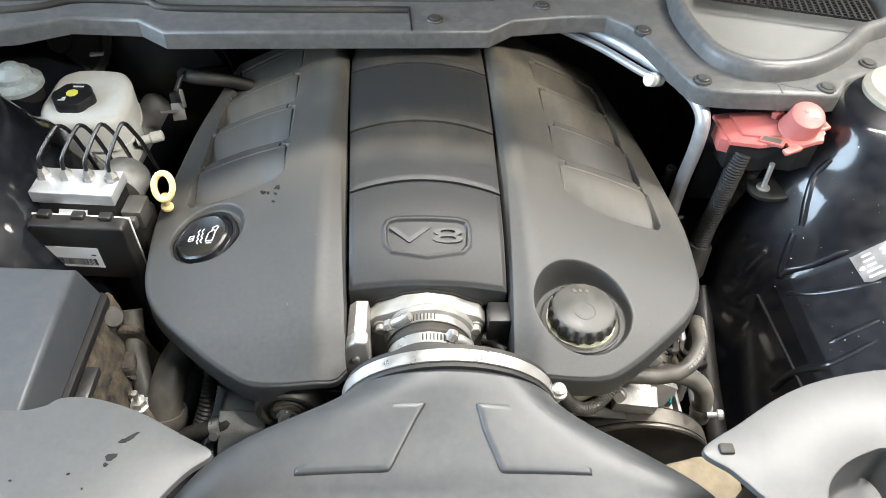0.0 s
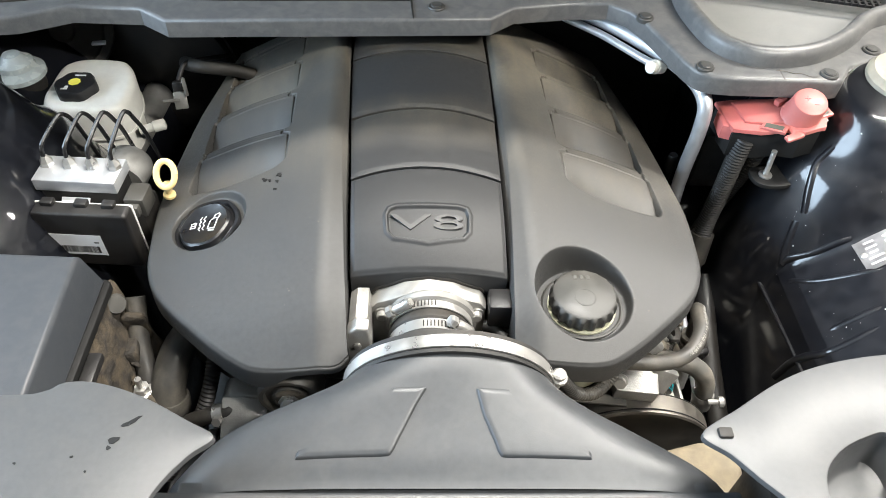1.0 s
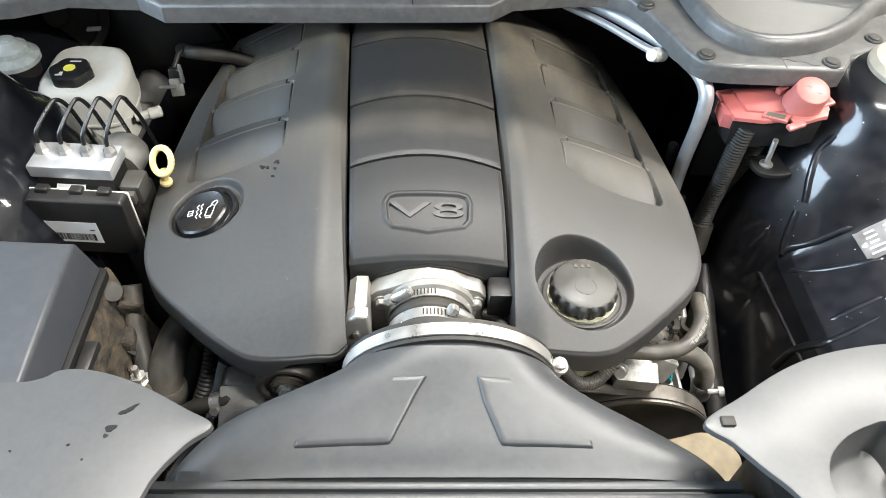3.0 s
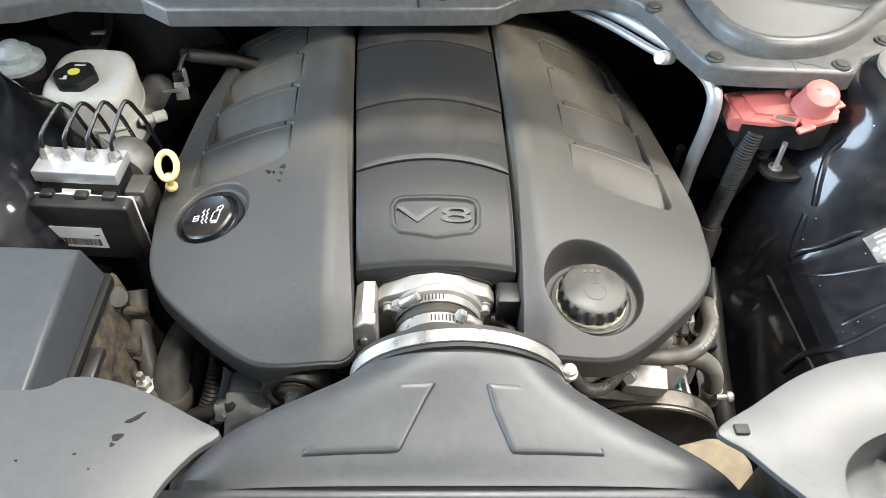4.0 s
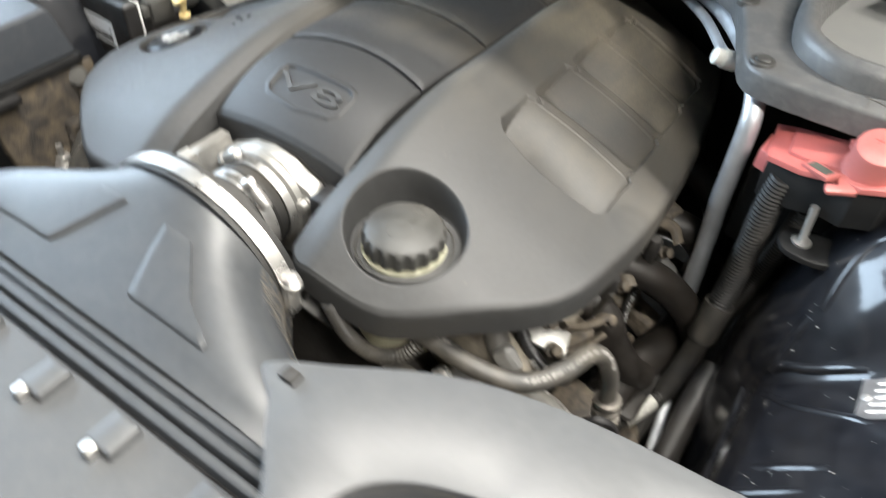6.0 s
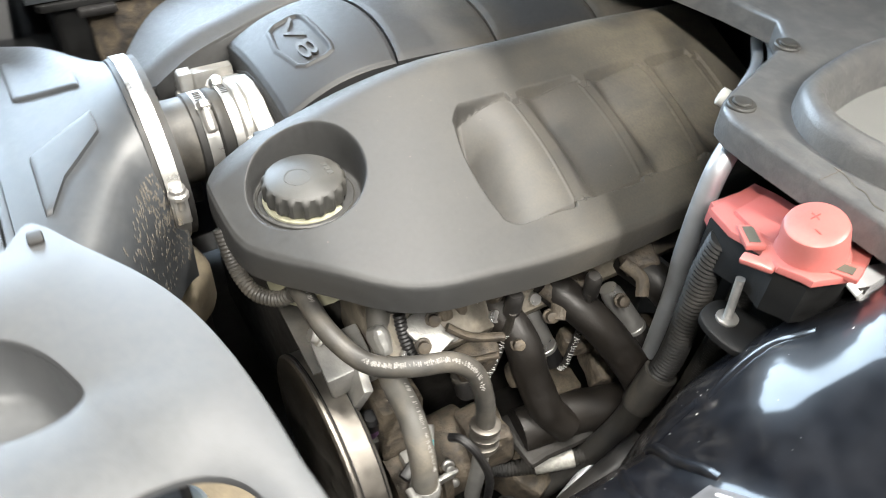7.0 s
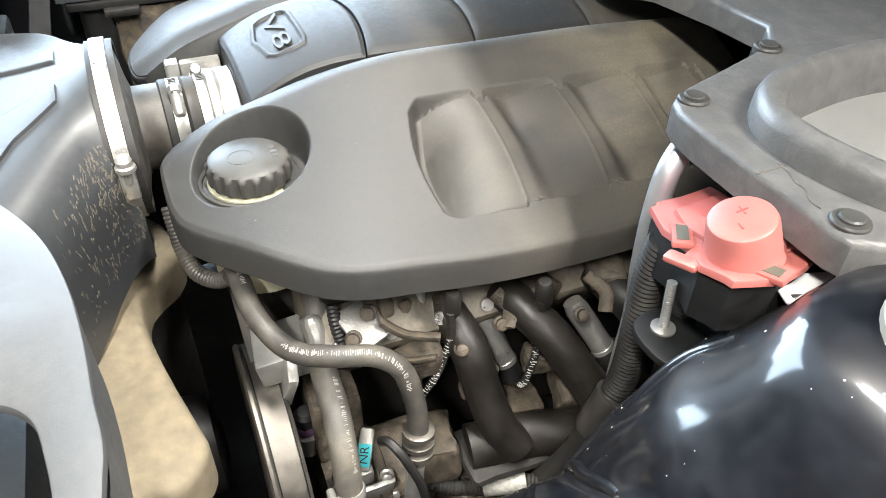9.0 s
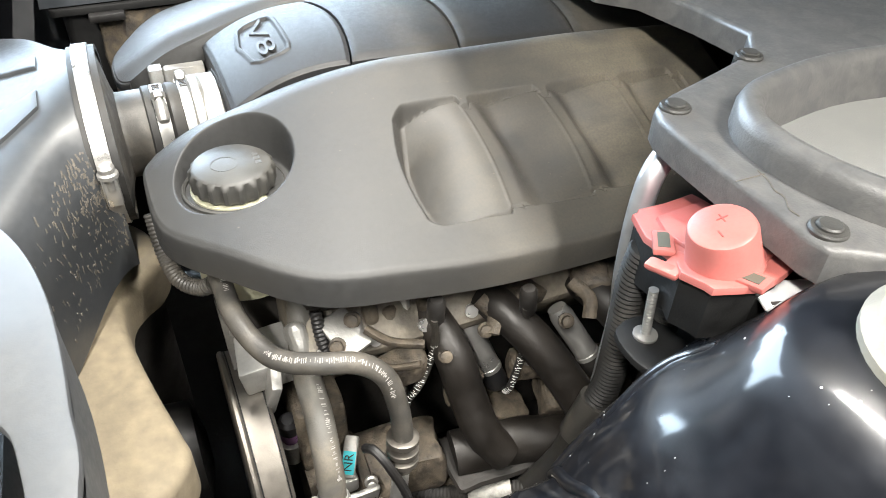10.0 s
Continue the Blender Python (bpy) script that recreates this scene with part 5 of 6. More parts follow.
tag = thing("warning_label", "silver foil information label on the inner wing", "label", (0.60, 0.02, -0.09))
lm = Matrix.Translation((0.612, 0.030, -0.0775)) @ Matrix.Rotation(radians(-40), 4, "Y") @ Matrix.Rotation(radians(3), 4, "Z")
part("foil", box((0, 0, 0), (0.098, 0.050, 0.0012), lm, 0.0003, seg=1), M_FOIL, tag, "", 0)
rr = random.Random(3)
for k in range(5):
    for j in range(2 + k % 2):
        part("text_bar", box((-0.030 + 0.026 * j, 0.017 - 0.0085 * k, 0.0008), (0.010 + 0.011 * rr.random(), 0.0026, 0.0004), lm, 0), M_WHITE, tag, "white printed line", 0)
part("rivet", lathe([(0.004, 0), (0.004, 0.001), (0.002, 0.002)], lm @ pose(-0.043, 0.0, 0.0006), 12), M_STEEL, tag)
CREASES = [[(0.551, 0.152), (0.535, 0.145), (0.526, 0.124), (0.524, 0.104)], [(0.518, 0.102), (0.512, 0.088), (0.51, 0.075), (0.514, 0.074), (0.54, 0.065), (0.576, 0.062)], [(0.514, 0.042), (0.533, 0.024), (0.576, 0.005), (0.598, 0.0)], [(0.494, -0.054), (0.516, -0.082), (0.573, -0.075)], [(0.524, -0.055), (0.581, -0.051)]]
for line in CREASES:
    run = spline([(x, y, 0) for x, y in line], 6)
    solo("wing_crease", tube([(p.x, p.y, wing_z(1, p.x, p.y) - 0.0056 - 0.004 * abs(2 * i / (len(run) - 1) - 1) ** 4) for i, p in enumerate(run)], 0.006, 1, 16), M_PAINT, "raised pressed edge in the black inner wing", "pressing", kind="structure")
solo("wing_edge", tube([(0.50, -0.30, -0.205), (0.499, -0.1, -0.212), (0.497, 0.02, -0.218), (0.494, 0.10, -0.222)], 0.0035, 4, 8), M_PAINT, "folded flange edge of the inner wing", "flange", kind="structure")
strut = thing("strut_top_mount", "dusty ring-shaped strut top mount on the tower", "strut mount", (0.655, 0.215, 0.04), "strut mounts")
part("ring", lathe([(0.062, 0), (0.062, 0.006), (0.055, 0.014), (0.040, 0.016), (0.022, 0.014), (0.018, 0.006)], Matrix.Translation((0.655, 0.213, 0.042)), 44), M_BEIGE, strut, "beige dusty ring")
part("nut", lathe([(0.014, 0), (0.014, 0.008), (0.010, 0.012)], Matrix.Translation((0.655, 0.213, 0.045)), 6), M_DARK, strut, "", 20)
pcap = thing("plastic_dust_cap", "translucent plastic dust cap on a short post", "dust cap", (-0.615, 0.335, -0.12), "")
part("dust_cap", lathe([(0.046, 0), (0.046, 0.008), (0.041, 0.013), (0.033, 0.017), (0.031, 0.026), (0.021, 0.032), (0.015, 0.040), (0.0005, 0.042)], Matrix.Translation((-0.618, 0.335, -0.052)) @ Matrix.Diagonal((0.85, 0.85, 0.85, 1)), 40), M_GLASSY, pcap)
part("post", lathe([(0.03, 0), (0.03, 0.10), (0.036, 0.11)], Matrix.Translation((-0.615, 0.335, -0.16)), 24), M_DARK, pcap)
horn = thing("wiper_linkage", "dark round wiper linkage housing under the cowl", "wiper linkage", (-0.60, 0.46, -0.08))
part("housing", lathe([(0.075, 0), (0.078, 0.006), (0.078, 0.02), (0.066, 0.022), (0.06, 0.012), (0.02, 0.012), (0.018, 0.022), (0.001, 0.022)], along((-0.60, 0.47, -0.06), (-0.585, 0.42, -0.02)), 40), M_DARK, horn)
part("stay", box((-0.60, 0.50, -0.10), (0.03, 0.06, 0.16), None, 0.004), M_DARK, horn)

# ==== engine front and side, below the cover ====
shroud = thing("fan_shroud", "dust-caked tan plastic fan shroud below the air duct", "fan shroud", (0.28, -0.25, -0.4))
TAN = smooth_loop([(-0.05, -0.30), (-0.02, -0.20), (0.045, -0.168), (0.085, -0.178), (0.107, -0.200), (0.128, -0.214), (0.160, -0.217), (0.205, -0.211), (0.259, -0.200), (0.313, -0.187), (0.342, -0.181), (0.364, -0.189), (0.381, -0.212), (0.378, -0.245), (0.38, -0.30), (0.18, -0.315)], 5)
part("rim", slab(TAN, -0.265, -0.215, None, 0.012, 4), M_TAN, shroud, "", 50)
part("lower_wall", slab([(0.02 + (x - 0.02) * 0.99, y - 0.012) for x, y in TAN], -0.60, -0.26, None, 0), M_DARK, shroud)
solo("fan_motor", lathe([(0.02, 0), (0.06, 0.01), (0.065, 0.06)], along((0.20, -0.17, -0.40), (0.20, -0.3, -0.40)), 24), M_BLACK, "black cooling fan motor", "fan")

pul = thing("drive_pulley", "large worn steel belt pulley on the engine front", "pulley", (0.30, -0.125, -0.39))
pm = along((0.279, -0.105, -0.343), (0.279, -0.2, -0.343))
part("rim", lathe([(0.104, 0.0), (0.115, 0.0), (0.118, 0.003), (0.118, 0.030), (0.116, 0.033), (0.109, 0.033), (0.107, 0.026), (0.107, 0.006)], pm, 72), M_PULLEY, pul)
part("lip", lathe([(0.118, 0.028), (0.1195, 0.030), (0.1195, 0.033), (0.117, 0.035), (0.111, 0.035)], pm, 72), M_PULLEY, pul)
part("web", lathe([(0.108, 0.004), (0.108, 0.010), (0.03, 0.006), (0.001, 0.006)], pm, 48), M_MATBLACK, pul)
part("hub", lathe([(0.030, 0.0), (0.030, 0.020), (0.020, 0.022), (0.001, 0.022)], pm, 28), M_MATBLACK, pul)
for o in (0.003, 0.0265):
    part("groove", lathe([(0.1176, o), (0.1187, o), (0.1187, o + 0.0014), (0.1176, o + 0.0014)], pm, 72), M_MATBLACK, pul, "dark edge line")
belt = thing("drive_belt", "worn grey rubber drive belt running off the pulley", "belt", (0.06, -0.118, -0.2))
part("run", box((0, 0, 0), (0.385, 0.021, 0.004), pose(0.069, -0.118, -0.1935, 0, 10, 0), 0.001), M_HOSE, belt)
for o in (-0.006, 0.0, 0.006):
    part("rib", box((0, o, -0.003), (0.385, 0.003, 0.003), pose(0.069, -0.118, -0.1935, 0, 10, 0), 0), M_RUBBER, belt, "", 0)
ps_pump = thing("steering_pump", "pale cast pump body behind the belt pulley", "pump", (0.29, -0.08, -0.3))
part("body", crag((0.285, -0.062, -0.290), (0.085, 0.05, 0.10), None, 31, 0.003), M_RUST, ps_pump, "", 50)
part("top_plate", box((0, 0, 0), (0.055, 0.05, 0.03), pose(0.270, -0.098, -0.208, 10, 0, -6), 0.003), M_ALU, ps_pump)
part("side_bracket", box((0, 0, 0), (0.034, 0.010, 0.055), pose(0.300, -0.100, -0.215, -12, 18, -10), 0.002), M_ALU, ps_pump)
part("bolt", lathe([(0.010, 0), (0.010, 0.003), (0.007, 0.004), (0.007, 0.011)], along((0.245, -0.112, -0.19), (0.235, -0.15, -0.17)), 18), M_STEEL, ps_pump)

ach = thing("air_conditioning_hose", "black rubber air-conditioning hose with white print", "hose", (0.33, -0.06, -0.25))
HOSE = [(0.185, -0.112, -0.105), (0.212, -0.121, -0.132), (0.240, -0.121, -0.134), (0.278, -0.118, -0.142), (0.310, -0.106, -0.152), (0.333, -0.090, -0.153), (0.350, -0.063, -0.150), (0.357, -0.030, -0.157), (0.366, -0.010, -0.175), (0.376, -0.003, -0.205), (0.381, -0.001, -0.243), (0.386, -0.004, -0.285)]
part("hose", tube(HOSE, 0.0098, 8, 18), M_HOSE, ach)
for k, z in enumerate((-0.243, -0.256, -0.267)):
    part("crimp_ring", lathe([(0.0125, 0), (0.0155, 0.001), (0.0155, 0.006), (0.0125, 0.007)], along((0.381 + 0.0018 * k, -0.001 - k * 0.001, z), (0.390, -0.007, -0.32)), 24), M_PULLEY, ach)
part("metal_end", tube([(0.3845, -0.004, -0.27), (0.388, -0.007, -0.30), (0.39, -0.013, -0.36)], 0.0085), M_ALU, ach)
def prints(path, t0, t1, count, r, seed, up=(0.35, -0.35, 0.87)):
    """Rows of short bars along a hose."""
    bm = bmesh.new()
    rr = random.Random(seed)
    sp = spline(path, 20)
    for k in range(count):
        f = t0 + (t1 - t0) * k / count
        i = min(int(f * (len(sp) - 1)), len(sp) - 2)
        d = (sp[i + 1] - sp[i]).normalized()
        u = Vector(up)
        u = (u - d * u.dot(d)).normalized()
        m = Matrix.Translation(sp[i] + u * r) @ Matrix((d, u.cross(d), u)).transposed().to_4x4()
        if rr.random() > 0.12 and k % 9:
            box((0, rr.uniform(-0.0006, 0.0006), 0), (rr.choice((0.0005, 0.0008, 0.0012)), rr.choice((0.002, 0.0045, 0.0045)), 0.0003), m, 0, bm)
    return bm
part("print", prints(HOSE, 0.40, 0.78, 110, 0.0099, 4), M_FADED, ach, "worn white printed marks", 0)
part("print", prints(HOSE, 0.11, 0.22, 30, 0.0099, 5, (0.5, 0.1, 0.85)), M_FADED, ach, "worn white printed marks", 0)
ch = thing("coolant_hose", "thick dusty coolant hose with a wire clamp", "hose", (0.36, -0.09, -0.3))
CH = [(0.245, -0.048, -0.130), (0.272, -0.060, -0.165), (0.298, -0.067, -0.195), (0.322, -0.069, -0.208), (0.350, -0.070, -0.215), (0.373, -0.072, -0.234), (0.386, -0.073, -0.262), (0.391, -0.074, -0.290)]
M_GREYHOSE = material("grey_dusty_hose", (0.08, 0.076, 0.068), 0.6, dust=(0.20, 0.175, 0.14), dust_amt=0.6, dust_scale=25, bump=0.1)
part("hose", tube(CH, 0.0130, 8, 18), M_GREYHOSE, ch)
part("print", prints(CH, 0.45, 0.85, 50, 0.0131, 8, (0.6, 0.4, 0.7)), M_FADED, ch, "faint printed marks", 0)
part("end_fitting", lathe([(0.0140, 0), (0.0155, 0.004), (0.0155, 0.012), (0.0138, 0.016), (0.0138, 0.03), (0.010, 0.034)], along((0.3895, -0.0735, -0.282), (0.395, -0.075, -0.325)), 24), M_ALU, ch, "pale metal end fitting")
part("clamp_screw", lathe([(0.004, -0.01), (0.004, 0.004), (0.0075, 0.004), (0.0075, 0.010), (0.005, 0.012)], along((0.400, -0.092, -0.276), (0.43, -0.095, -0.270)), 10), M_STEEL, ch)
sens = thing("pressure_switch", "pale plastic switch with a teal label on the pump", "switch", (0.352, -0.05, -0.33))
sm = Matrix.Translation((0.347, -0.046, -0.309)) @ Matrix(((0.52, 0.42, -0.74), (-0.14, 0.90, 0.42), (0.84, -0.11, 0.53))).to_4x4()
part("body", box((0, 0, 0.008), (0.013, 0.015, 0.042), sm, 0.003), M_ALU, sens)
M_TEAL = material("teal_label", (0.02, 0.42, 0.48), 0.4, var=0.05, bump=0.0)
M_PURPLE = material("purple_plastic", (0.20, 0.10, 0.22), 0.35, var=0.1, bump=0.05)
lb = part("label", box((0.0083, 0, 0.002), (0.0008, 0.0125, 0.022), sm, 0), M_TEAL, sens, "teal label", 0)
letters("NR", 0.0125, sm @ pose(0.0088, 0, 0.002) @ Matrix(((0, 0, 1, 0), (0, -1, 0, 0), (1, 0, 0, 0), (0, 0, 0, 1))), M_DARK, lb, 0.0002, "label_text")
conn = thing("wiring_connector", "black and purple wiring connector beside the pulley", "connector", (0.335, -0.10, -0.28))
part("cap", lathe([(0.0085, 0), (0.0105, 0.002), (0.0105, 0.016), (0.007, 0.020)], along((0.309, -0.092, -0.275), (0.315, -0.092, -0.227)), 20), M_GLOSS, conn)
part("sleeve", lathe([(0.010, 0), (0.010, 0.010), (0.0085, 0.011), (0.0085, 0.016)], along((0.309, -0.092, -0.275), (0.306, -0.092, -0.334)), 20), M_PURPLE, conn, "purple plastic sleeve")
part("base", lathe([(0.0085, 0.014), (0.0125, 0.016), (0.0125, 0.03), (0.011, 0.045)], along((0.309, -0.092, -0.275), (0.306, -0.092, -0.334)), 20), M_ALU, conn, "pale fitting")
comp = thing("compressor", "dirty cast compressor body below the hoses", "compressor", (0.33, -0.03, -0.42))
part("body", lathe([(0.02, 0), (0.046, 0.002), (0.048, 0.01), (0.048, 0.05), (0.052, 0.052), (0.052, 0.062), (0.047, 0.064), (0.047, 0.11), (0.03, 0.114)], along((0.325, -0.088, -0.372), (0.325, 0.1, -0.372)), 40), M_RUST, comp, "", 40)
part("port_block", box((0.345, -0.055, -0.325), (0.034, 0.030, 0.020), None, 0.004), M_ALU, comp)
part("side_plate", box((0, 0, 0), (0.006, 0.045, 0.05), pose(0.366, -0.045, -0.345, 0, 18, 0), 0.002), M_ALU, comp)
for y, z in ((-0.066, -0.330), (-0.028, -0.326), (-0.02, -0.36)):
    part("bolt", lathe([(0.007, 0), (0.007, 0.003), (0.005, 0.004), (0.005, 0.011), (0.003, 0.012)], along((0.362, y, z), (0.40, y - 0.01, z + 0.02)), 12), M_STEEL, comp)
part("wiring_clip", box((0, 0, 0), (0.012, 0.020, 0.010), pose(0.352, -0.070, -0.318, 10, 20, 30), 0.002), M_BLACK, comp, "black plastic clip")
solo("vent_hose", tube([(0.150, -0.165, -0.10), (0.17, -0.163, -0.135), (0.195, -0.156, -0.150), (0.215, -0.140, -0.150), (0.225, -0.128, -0.140)], 0.0075, 8, 12, ring=0.0008, pitch=0.004), M_HOSE, "thin braided vent hose under the cover edge", "hose")
solo("loop_wire", tube([(0.372, -0.035, -0.255), (0.385, -0.03, -0.245), (0.400, -0.02, -0.26), (0.405, -0.005, -0.31), (0.40, 0.0, -0.38)], 0.0045, 6, 10), M_BLACK, "black wire loop beside the hose", "wire")

exh = thing("exhaust_manifold", "dark rusty cast exhaust manifold below the cover", "exhaust manifold", (0.38, 0.18, -0.42))
RUNNERS = (
    [(0.290, 0.058, -0.185), (0.308, 0.063, -0.190), (0.336, 0.071, -0.212), (0.350, 0.080, -0.255), (0.374, 0.090, -0.295), (0.388, 0.108, -0.32)],
    [(0.30, 0.12, -0.175), (0.33, 0.13, -0.18), (0.364, 0.149, -0.20), (0.394, 0.173, -0.24), (0.412, 0.190, -0.28), (0.416, 0.20, -0.33)],
    [(0.31, 0.225, -0.18), (0.36, 0.235, -0.185), (0.386, 0.262, -0.23), (0.40, 0.28, -0.29), (0.40, 0.29, -0.34)],
    [(0.28, 0.36, -0.185), (0.335, 0.365, -0.20), (0.37, 0.37, -0.25), (0.385, 0.375, -0.33)],
)
for run in RUNNERS:
    part("runner", tube(run, 0.0195, 8, 18), M_IRON, exh)
part("collector", tube([(0.366, 0.06, -0.325), (0.378, 0.129, -0.322), (0.392, 0.18, -0.325), (0.395, 0.30, -0.345), (0.385, 0.45, -0.37)], 0.025, 8, 18), M_IRON, exh)
part("flange", box((0, 0, 0), (0.012, 0.36, 0.05), pose(0.283, 0.22, -0.195, 0, 40, 0), 0.004), M_IRON, exh)
solo("heat_shield", crag((0.372, 0.10, -0.335), (0.07, 0.10, 0.012), pose(0, 0, 0), 11, 0.003), M_DARK, "dark bent heat shield on the manifold", "heat shield")
for k, (st, e) in enumerate((((0.300, 0.098, -0.20), (0.329, 0.127, -0.28)), ((0.328, 0.189, -0.195), (0.366, 0.226, -0.262)), ((0.285, 0.012, -0.20), (0.322, 0.018, -0.275)))):
    pb = thing("plug_boot", "grey heat-shielded spark plug boot", "plug boot", e, "plug boots")
    st = Vector(st)
    en = Vector(e)
    part("sleeve", lathe([(0.010, 0), (0.0125, 0.01), (0.0125, (en - st).length * 0.72), (0.0135, (en - st).length * 0.73), (0.0135, (en - st).length * 0.78)], along(st, en), 20), M_STEEL if k < 2 else M_HOSE, pb, "dull metal sleeve")
    part("rubber_end", lathe([(0.0128, (en - st).length * 0.78), (0.0128, (en - st).length), (0.010, (en - st).length + 0.005)], along(st, en), 16), M_BLACK, pb, "black rubber end")
WIRES = ([(0.351, 0.136, -0.155), (0.346, 0.144, -0.20), (0.339, 0.145, -0.25), (0.341, 0.136, -0.280), (0.335, 0.132, -0.288)], [(0.342, 0.046, -0.145), (0.329, 0.052, -0.20), (0.332, 0.036, -0.24), (0.326, 0.020, -0.272)], [(0.380, 0.245, -0.14), (0.381, 0.252, -0.18), (0.378, 0.245, -0.23), (0.370, 0.230, -0.262)])
for k, w in enumerate(WIRES):
    pw = thing("plug_lead", "black spark plug lead with white printed dashes", "plug lead", w[-1], "plug leads")
    part("lead", tube(w, 0.0042, 8, 10), M_RUBBER, pw)
    part("boot", lathe([(0.006, 0), (0.0085, 0.004), (0.0085, 0.028), (0.006, 0.034)], along(Vector(w[0]) + Vector((-0.002, 0.002, 0.022)), w[1]), 14), M_BLACK, pw)
    if k < 2:
        for q, up in enumerate(((0.9, -0.3, 0.3), (0.5, -0.8, 0.3))):
            part("print", prints(w, 0.25, 0.95, 26 - 6 * q, 0.0042, 30 + 2 * k + q, up), M_PRINT, pw, "white printed dashes", 0)
fit = thing("taped_lead", "cable lead wrapped in silver tape below the manifold", "cable", (0.40, 0.085, -0.38))
part("cable", tube([(0.36, 0.01, -0.36), (0.377, 0.035, -0.365), (0.394, 0.068, -0.360), (0.412, 0.107, -0.350), (0.425, 0.13, -0.345)], 0.0085, 8, 14, ring=0.001), M_RUBBER, fit)
part("tape", tube([(0.394, 0.068, -0.360), (0.404, 0.088, -0.354), (0.412, 0.107, -0.350)], 0.0105, 6, 12), M_TAPE, fit, "silver-white tape wrap")
side = thing("casting_cluster", "dirty brown castings and brackets beside the exhaust", "casting", (0.33, 0.12, -0.3))
rr = random.Random(77)
for x, y, z, sx, sy, sz in ((0.345, 0.03, -0.335, 0.06, 0.05, 0.05), (0.372, 0.075, -0.395, 0.07, 0.08, 0.05), (0.335, 0.13, -0.315, 0.05, 0.05, 0.03), (0.345, 0.19, -0.31, 0.05, 0.03, 0.03), (0.325, 0.165, -0.27, 0.03, 0.04, 0.03), (0.330, 0.085, -0.26, 0.03, 0.03, 0.05), (0.350, 0.25, -0.29, 0.05, 0.06, 0.04), (0.325, 0.02, -0.215, 0.03, 0.05, 0.03), (0.305, 0.150, -0.175, 0.05, 0.05, 0.02), (0.325, 0.225, -0.165, 0.04, 0.04, 0.02)):
    part("casting", crag((0, 0, 0), (sx, sy, sz), pose(x, y, z, rr.uniform(-15, 15), rr.uniform(-15, 15), rr.uniform(-25, 25)), rr.randint(0, 90), 0.004), M_RUST, side, "", 50)
for (a, b, c), w in (((( 0.318, -0.012, -0.158), (0.334, 0.006, -0.166), (0.347, 0.034, -0.168)), 0.010), (((0.326, -0.018, -0.190), (0.338, 0.004, -0.196), (0.350, 0.030, -0.190)), 0.008), (((0.315, 0.105, -0.165), (0.330, 0.115, -0.175), (0.345, 0.105, -0.185)), 0.008), (((0.330, 0.20, -0.16), (0.350, 0.21, -0.17), (0.362, 0.205, -0.185)), 0.007)):
    part("bracket_strip", tube([a, b, c], w, 8, 10, flat=0.45), M_RUST, side, "bent pale bracket strip", 60)
for x, y, z in ((0.322, -0.040, -0.165), (0.305, -0.020, -0.155), (0.333, 0.105, -0.19), (0.352, 0.185, -0.19), (0.340, 0.06, -0.20)):
    part("bolt", lathe([(0.008, 0), (0.008, 0.003), (0.0058, 0.004), (0.0058, 0.012), (0.004, 0.013)], along((x, y, z), (x + 0.05, y - 0.02, z + 0.04)), 14), M_RUST, side)
part("pale_plate", box((0, 0, 0), (0.045, 0.030, 0.006), pose(0.312, -0.030, -0.162, 10, 20, 20), 0.002), M_ALU, side, "pale machined plate")
solo("injector_wire", tube([(0.292, -0.050, -0.145), (0.305, -0.050, -0.168), (0.322, -0.046, -0.190)], 0.0055, 8, 12, ring=0.0010, pitch=0.004), M_BLACK, "thin black corrugated wire under the cover", "wire")
# pale valve-train castings seen under the cover edge
vt = thing("cylinder_head_casting", "dirty pale castings and bolts under the cover edge", "casting", (0.29, 0.0, -0.2))
rr = random.Random(9)
for k in range(9):
    y = -0.07 + 0.018 * k
    part("boss", crag((0, 0, 0), (0.030, 0.016, 0.022), pose(0.292 + rr.uniform(-0.012, 0.012), y, -0.165 - 0.02 * rr.random(), rr.uniform(-30, 30), 40 + rr.uniform(-20, 20), 0), 20 + k, 0.003), M_RUST if k % 3 else M_ALU, vt, "", 50)
for k in range(4):
    y = -0.05 + 0.05 * k
    part("bolt", lathe([(0.009, 0), (0.009, 0.003), (0.0065, 0.004), (0.0065, 0.013)], along((0.305, y, -0.185), (0.36, y - 0.01, -0.15)), 18), M_STEEL, vt)
tank = thing("washer_filler", "beige washer filler cap below the cover plate opening", "filler cap", (0.409, -0.29, -0.2))
part("neck", lathe([(0.020, 0), (0.020, 0.10), (0.017, 0.104)], Matrix.Translation((0.415, -0.285, -0.21)), 24), M_MILKY, tank)
part("cap", lathe([(0.023, 0), (0.024, 0.003), (0.024, 0.012), (0.021, 0.016), (0.0005, 0.017)], Matrix.Translation((0.415, -0.285, -0.11)), 32), M_MILKY, tank)
def cup(loop, z1, z0, f):
    cx, cy = sum(p[0] for p in loop) / len(loop), sum(p[1] for p in loop) / len(loop)
    bm = bmesh.new()
    rows = [[bm.verts.new((cx + (x - cx) * k, cy + (y - cy) * k, z)) for x, y in loop] for k, z in ((1.0, z1), (1.0, z1 - 0.006), (0.5 + f / 2, (z0 + z1) / 2), (f, z0), (f * 0.75, z0 - 0.004))]
    for a, b in zip(rows, rows[1:]):
        for i in range(len(a)):
            bm.faces.new((a[i], a[(i + 1) % len(a)], b[(i + 1) % len(a)], b[i]))
    bm.faces.new(rows[-1])
    return bm
solo("plate_recess", cup(HOLE_A, 0.0222, -0.012, 0.80), M_PLATE, "grey moulded recess below the cover plate opening", "recess", smooth=50)
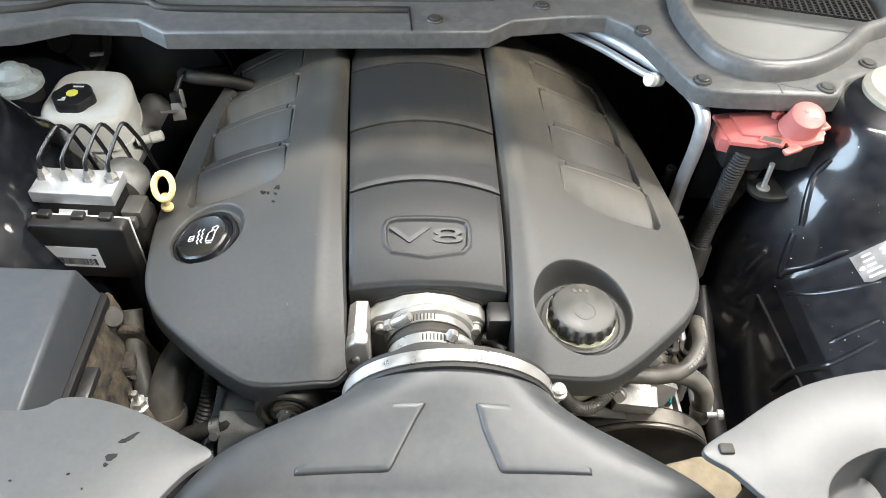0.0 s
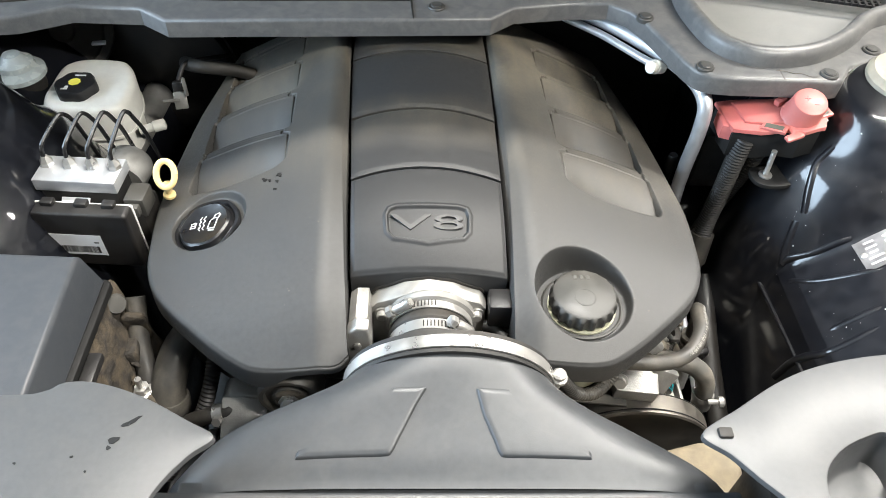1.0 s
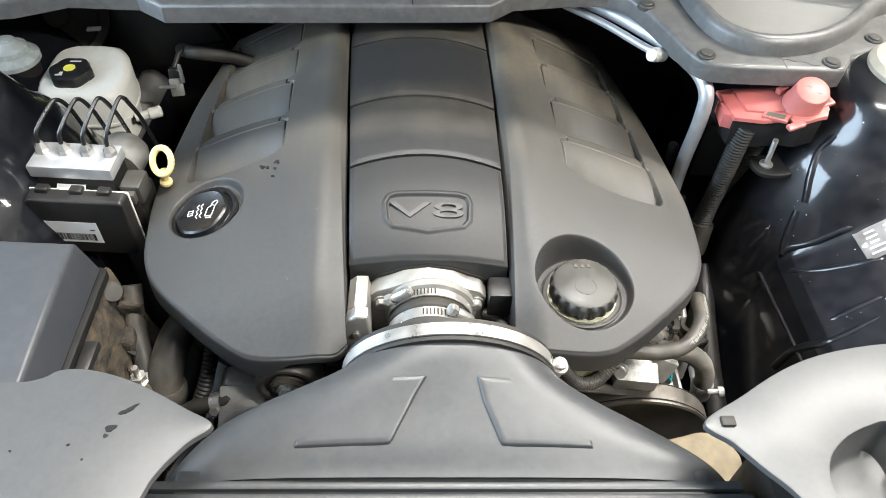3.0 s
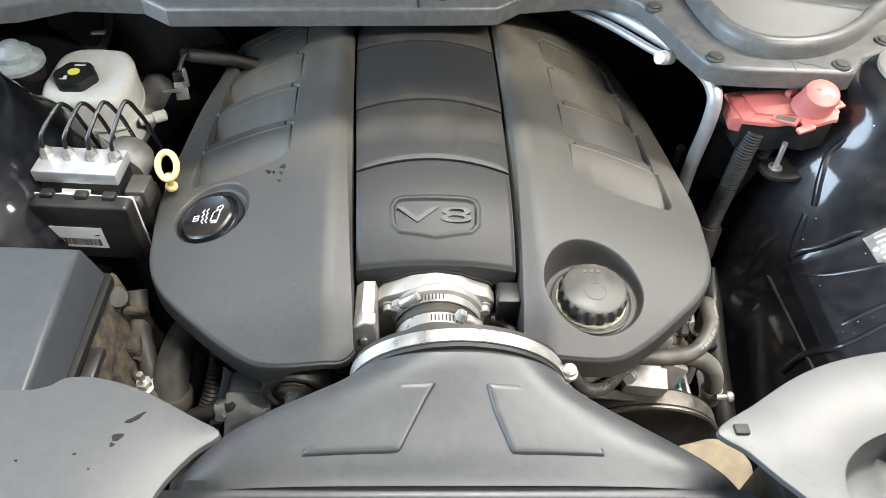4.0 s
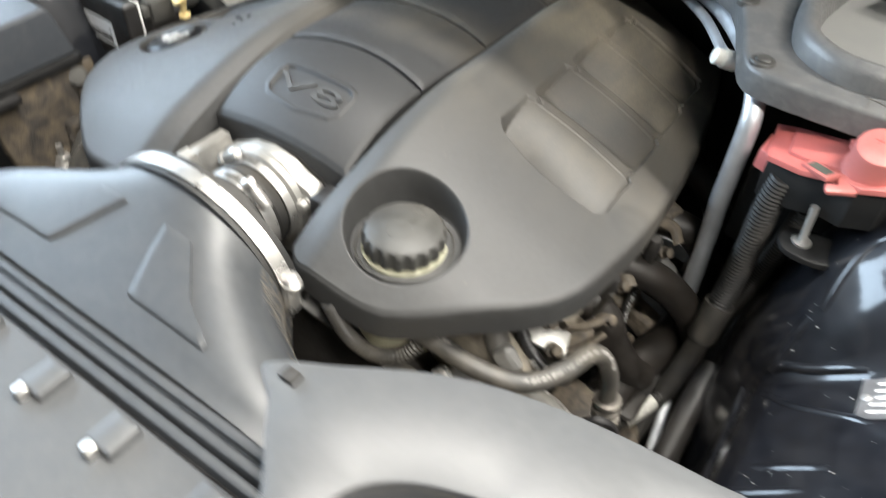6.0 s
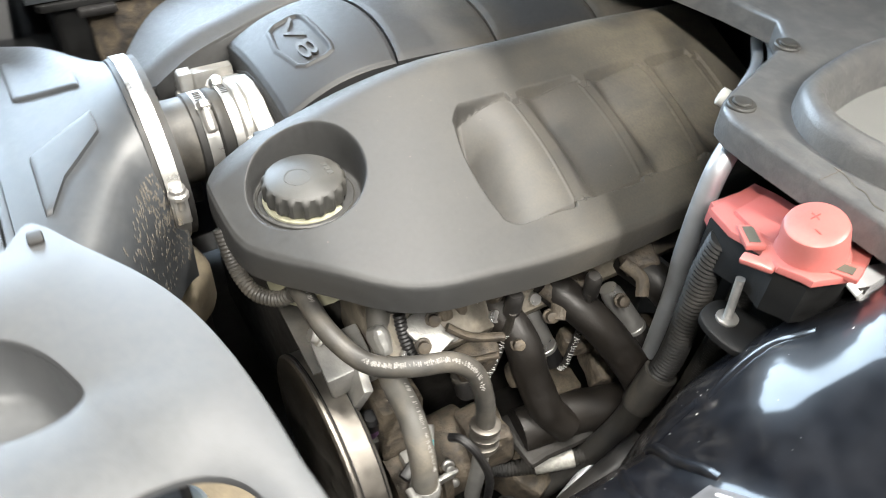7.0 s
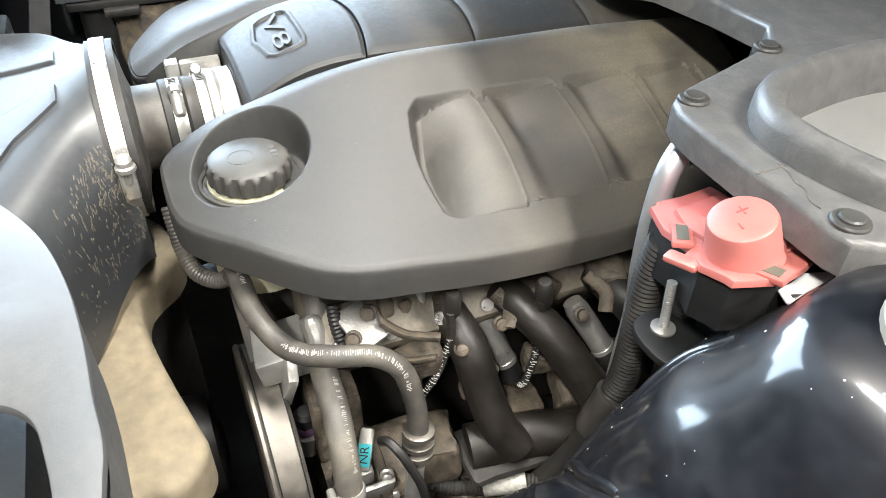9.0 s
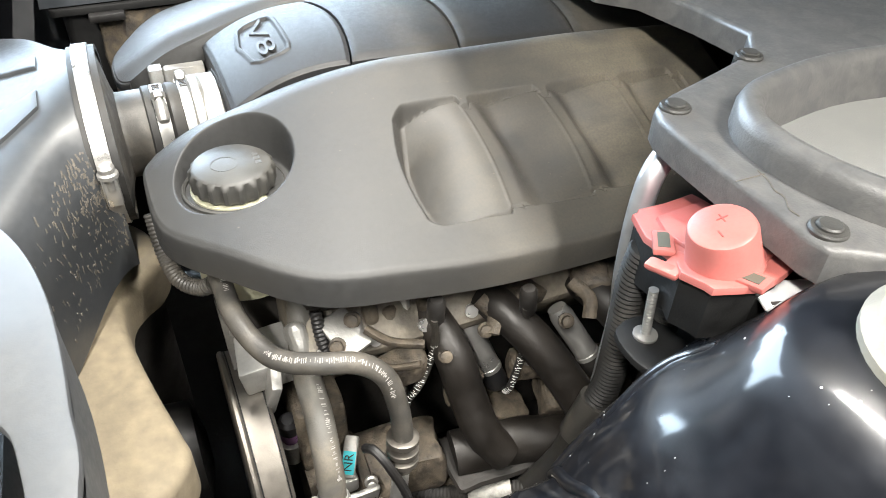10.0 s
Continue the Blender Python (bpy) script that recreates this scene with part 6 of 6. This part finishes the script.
solo("headlamp_housing", box((0.47, -0.34, -0.12), (0.30, 0.14, 0.12), None, 0.02), M_DARK, "dark headlamp housing below the cover plate", "headlamp")
pc = thing("plate_clip", "small dark push clip in the cover plate", "clip", (0.251, -0.302, 0.029), "plate clips")
part("clip", box((0.256, -0.304, 0.030), (0.013, 0.010, 0.005), None, 0.002), M_DARK, pc)
bm = bmesh.new()
for x, y, w, h, a in ((-0.258, -0.288, 0.012, 0.004, 35), (-0.264, -0.292, 0.007, 0.004, 10), (-0.270, -0.307, 0.011, 0.006, 5), (-0.272, -0.314, 0.005, 0.004, 40), (-0.300, -0.322, 0.003, 0.002, 0), (-0.345, -0.328, 0.003, 0.002, 0), (-0.285, -0.335, 0.002, 0.002, 0)):
    flake(bm, pose(x, y, 0.0203, 0, 0, a) @ Matrix.Diagonal((w / h / 1.5, 1, 1, 1)), h * 0.62, int(1e4 * (w - x)))
solo("paint_chips", bm, M_MATBLACK, "dark chipped spots in the grey plate", "chips", kind="stuff")

# dried mud flecks on the flank of the duct, dust specks on the wing
rr = random.Random(21)
bm = bmesh.new()
for k in range(420):
    u, v = rr.uniform(0.76, 0.97), abs(rr.gauss(0, 0.25))
    if v > 0.75:
        continue
    p, q, w_ = (Vector(duct_point(u + a, v + b)) for a, b in ((0, 0), (0.004, 0), (0, 0.01)))
    n = (q - p).cross(w_ - p).normalized()
    n = n if n.x > 0 else -n
    d = (q - p).normalized()
    d = (d + 0.5 * (w_ - p).normalized() * rr.uniform(-1, 0.4)).normalized()
    m = Matrix.Translation(p + n * 0.0002) @ Matrix((d, n.cross(d), n)).transposed().to_4x4()
    box((0, 0, 0), (rr.uniform(0.0015, 0.0065), rr.uniform(0.0005, 0.0018), 0.0004), m, 0, bm)
solo("mud_fleck", bm, M_DUSTLINE, "dried beige mud flecks on the air duct", "dirt", kind="stuff", smooth=0)
bm = bmesh.new()
for k in range(90):
    x, y = rr.uniform(0.50, 0.68), rr.uniform(-0.12, 0.17)
    z, r_ = wing_z(1, x, y), rr.choice((0.0003, 0.0003, 0.0004, 0.0005, 0.0008))
    n = Vector((z - wing_z(1, x + 0.002, y), z - wing_z(1, x, y + 0.002), 0.002)).normalized()
    lathe([(r_, 0), (r_ * 0.6, 0.0003), (0.00005, 0.0004)], along(Vector((x, y, z)), Vector((x, y, z)) + n), 6, bm)
solo("dust_speck", bm, M_PRINT, "pale dust specks on the painted inner wing", "dirt", kind="stuff")

# fine light specks on the engine cover
rr = random.Random(8)
bm = bmesh.new()
for k in range(170):
    s = rr.choice((1, 1, -1))
    X, y = rr.uniform(0.10, 0.30), rr.uniform(-0.13, 0.38)
    z = shell_height(X, y, s)
    r_ = rr.choice((0.0003, 0.0004, 0.0005, 0.0008))
    lathe([(r_, 0), (r_ * 0.6, 0.0002), (0.00005, 0.0003)], Matrix.Translation((s * X + axis(y), y, z)) @ Matrix.Diagonal((1, rr.uniform(0.6, 2.2), 1, 1)), 5, bm)
solo("cover_speck", bm, M_DUSTLINE, "pale dust specks on the engine cover", "dirt", kind="stuff")
solo("booster_tab", box((0, 0, 0), (0.022, 0.010, 0.004), pose(-0.535, 0.440, -0.062, 0, 0, 8), 0.0015), M_WHITE, "small white plastic tab on the brake booster", "tab")
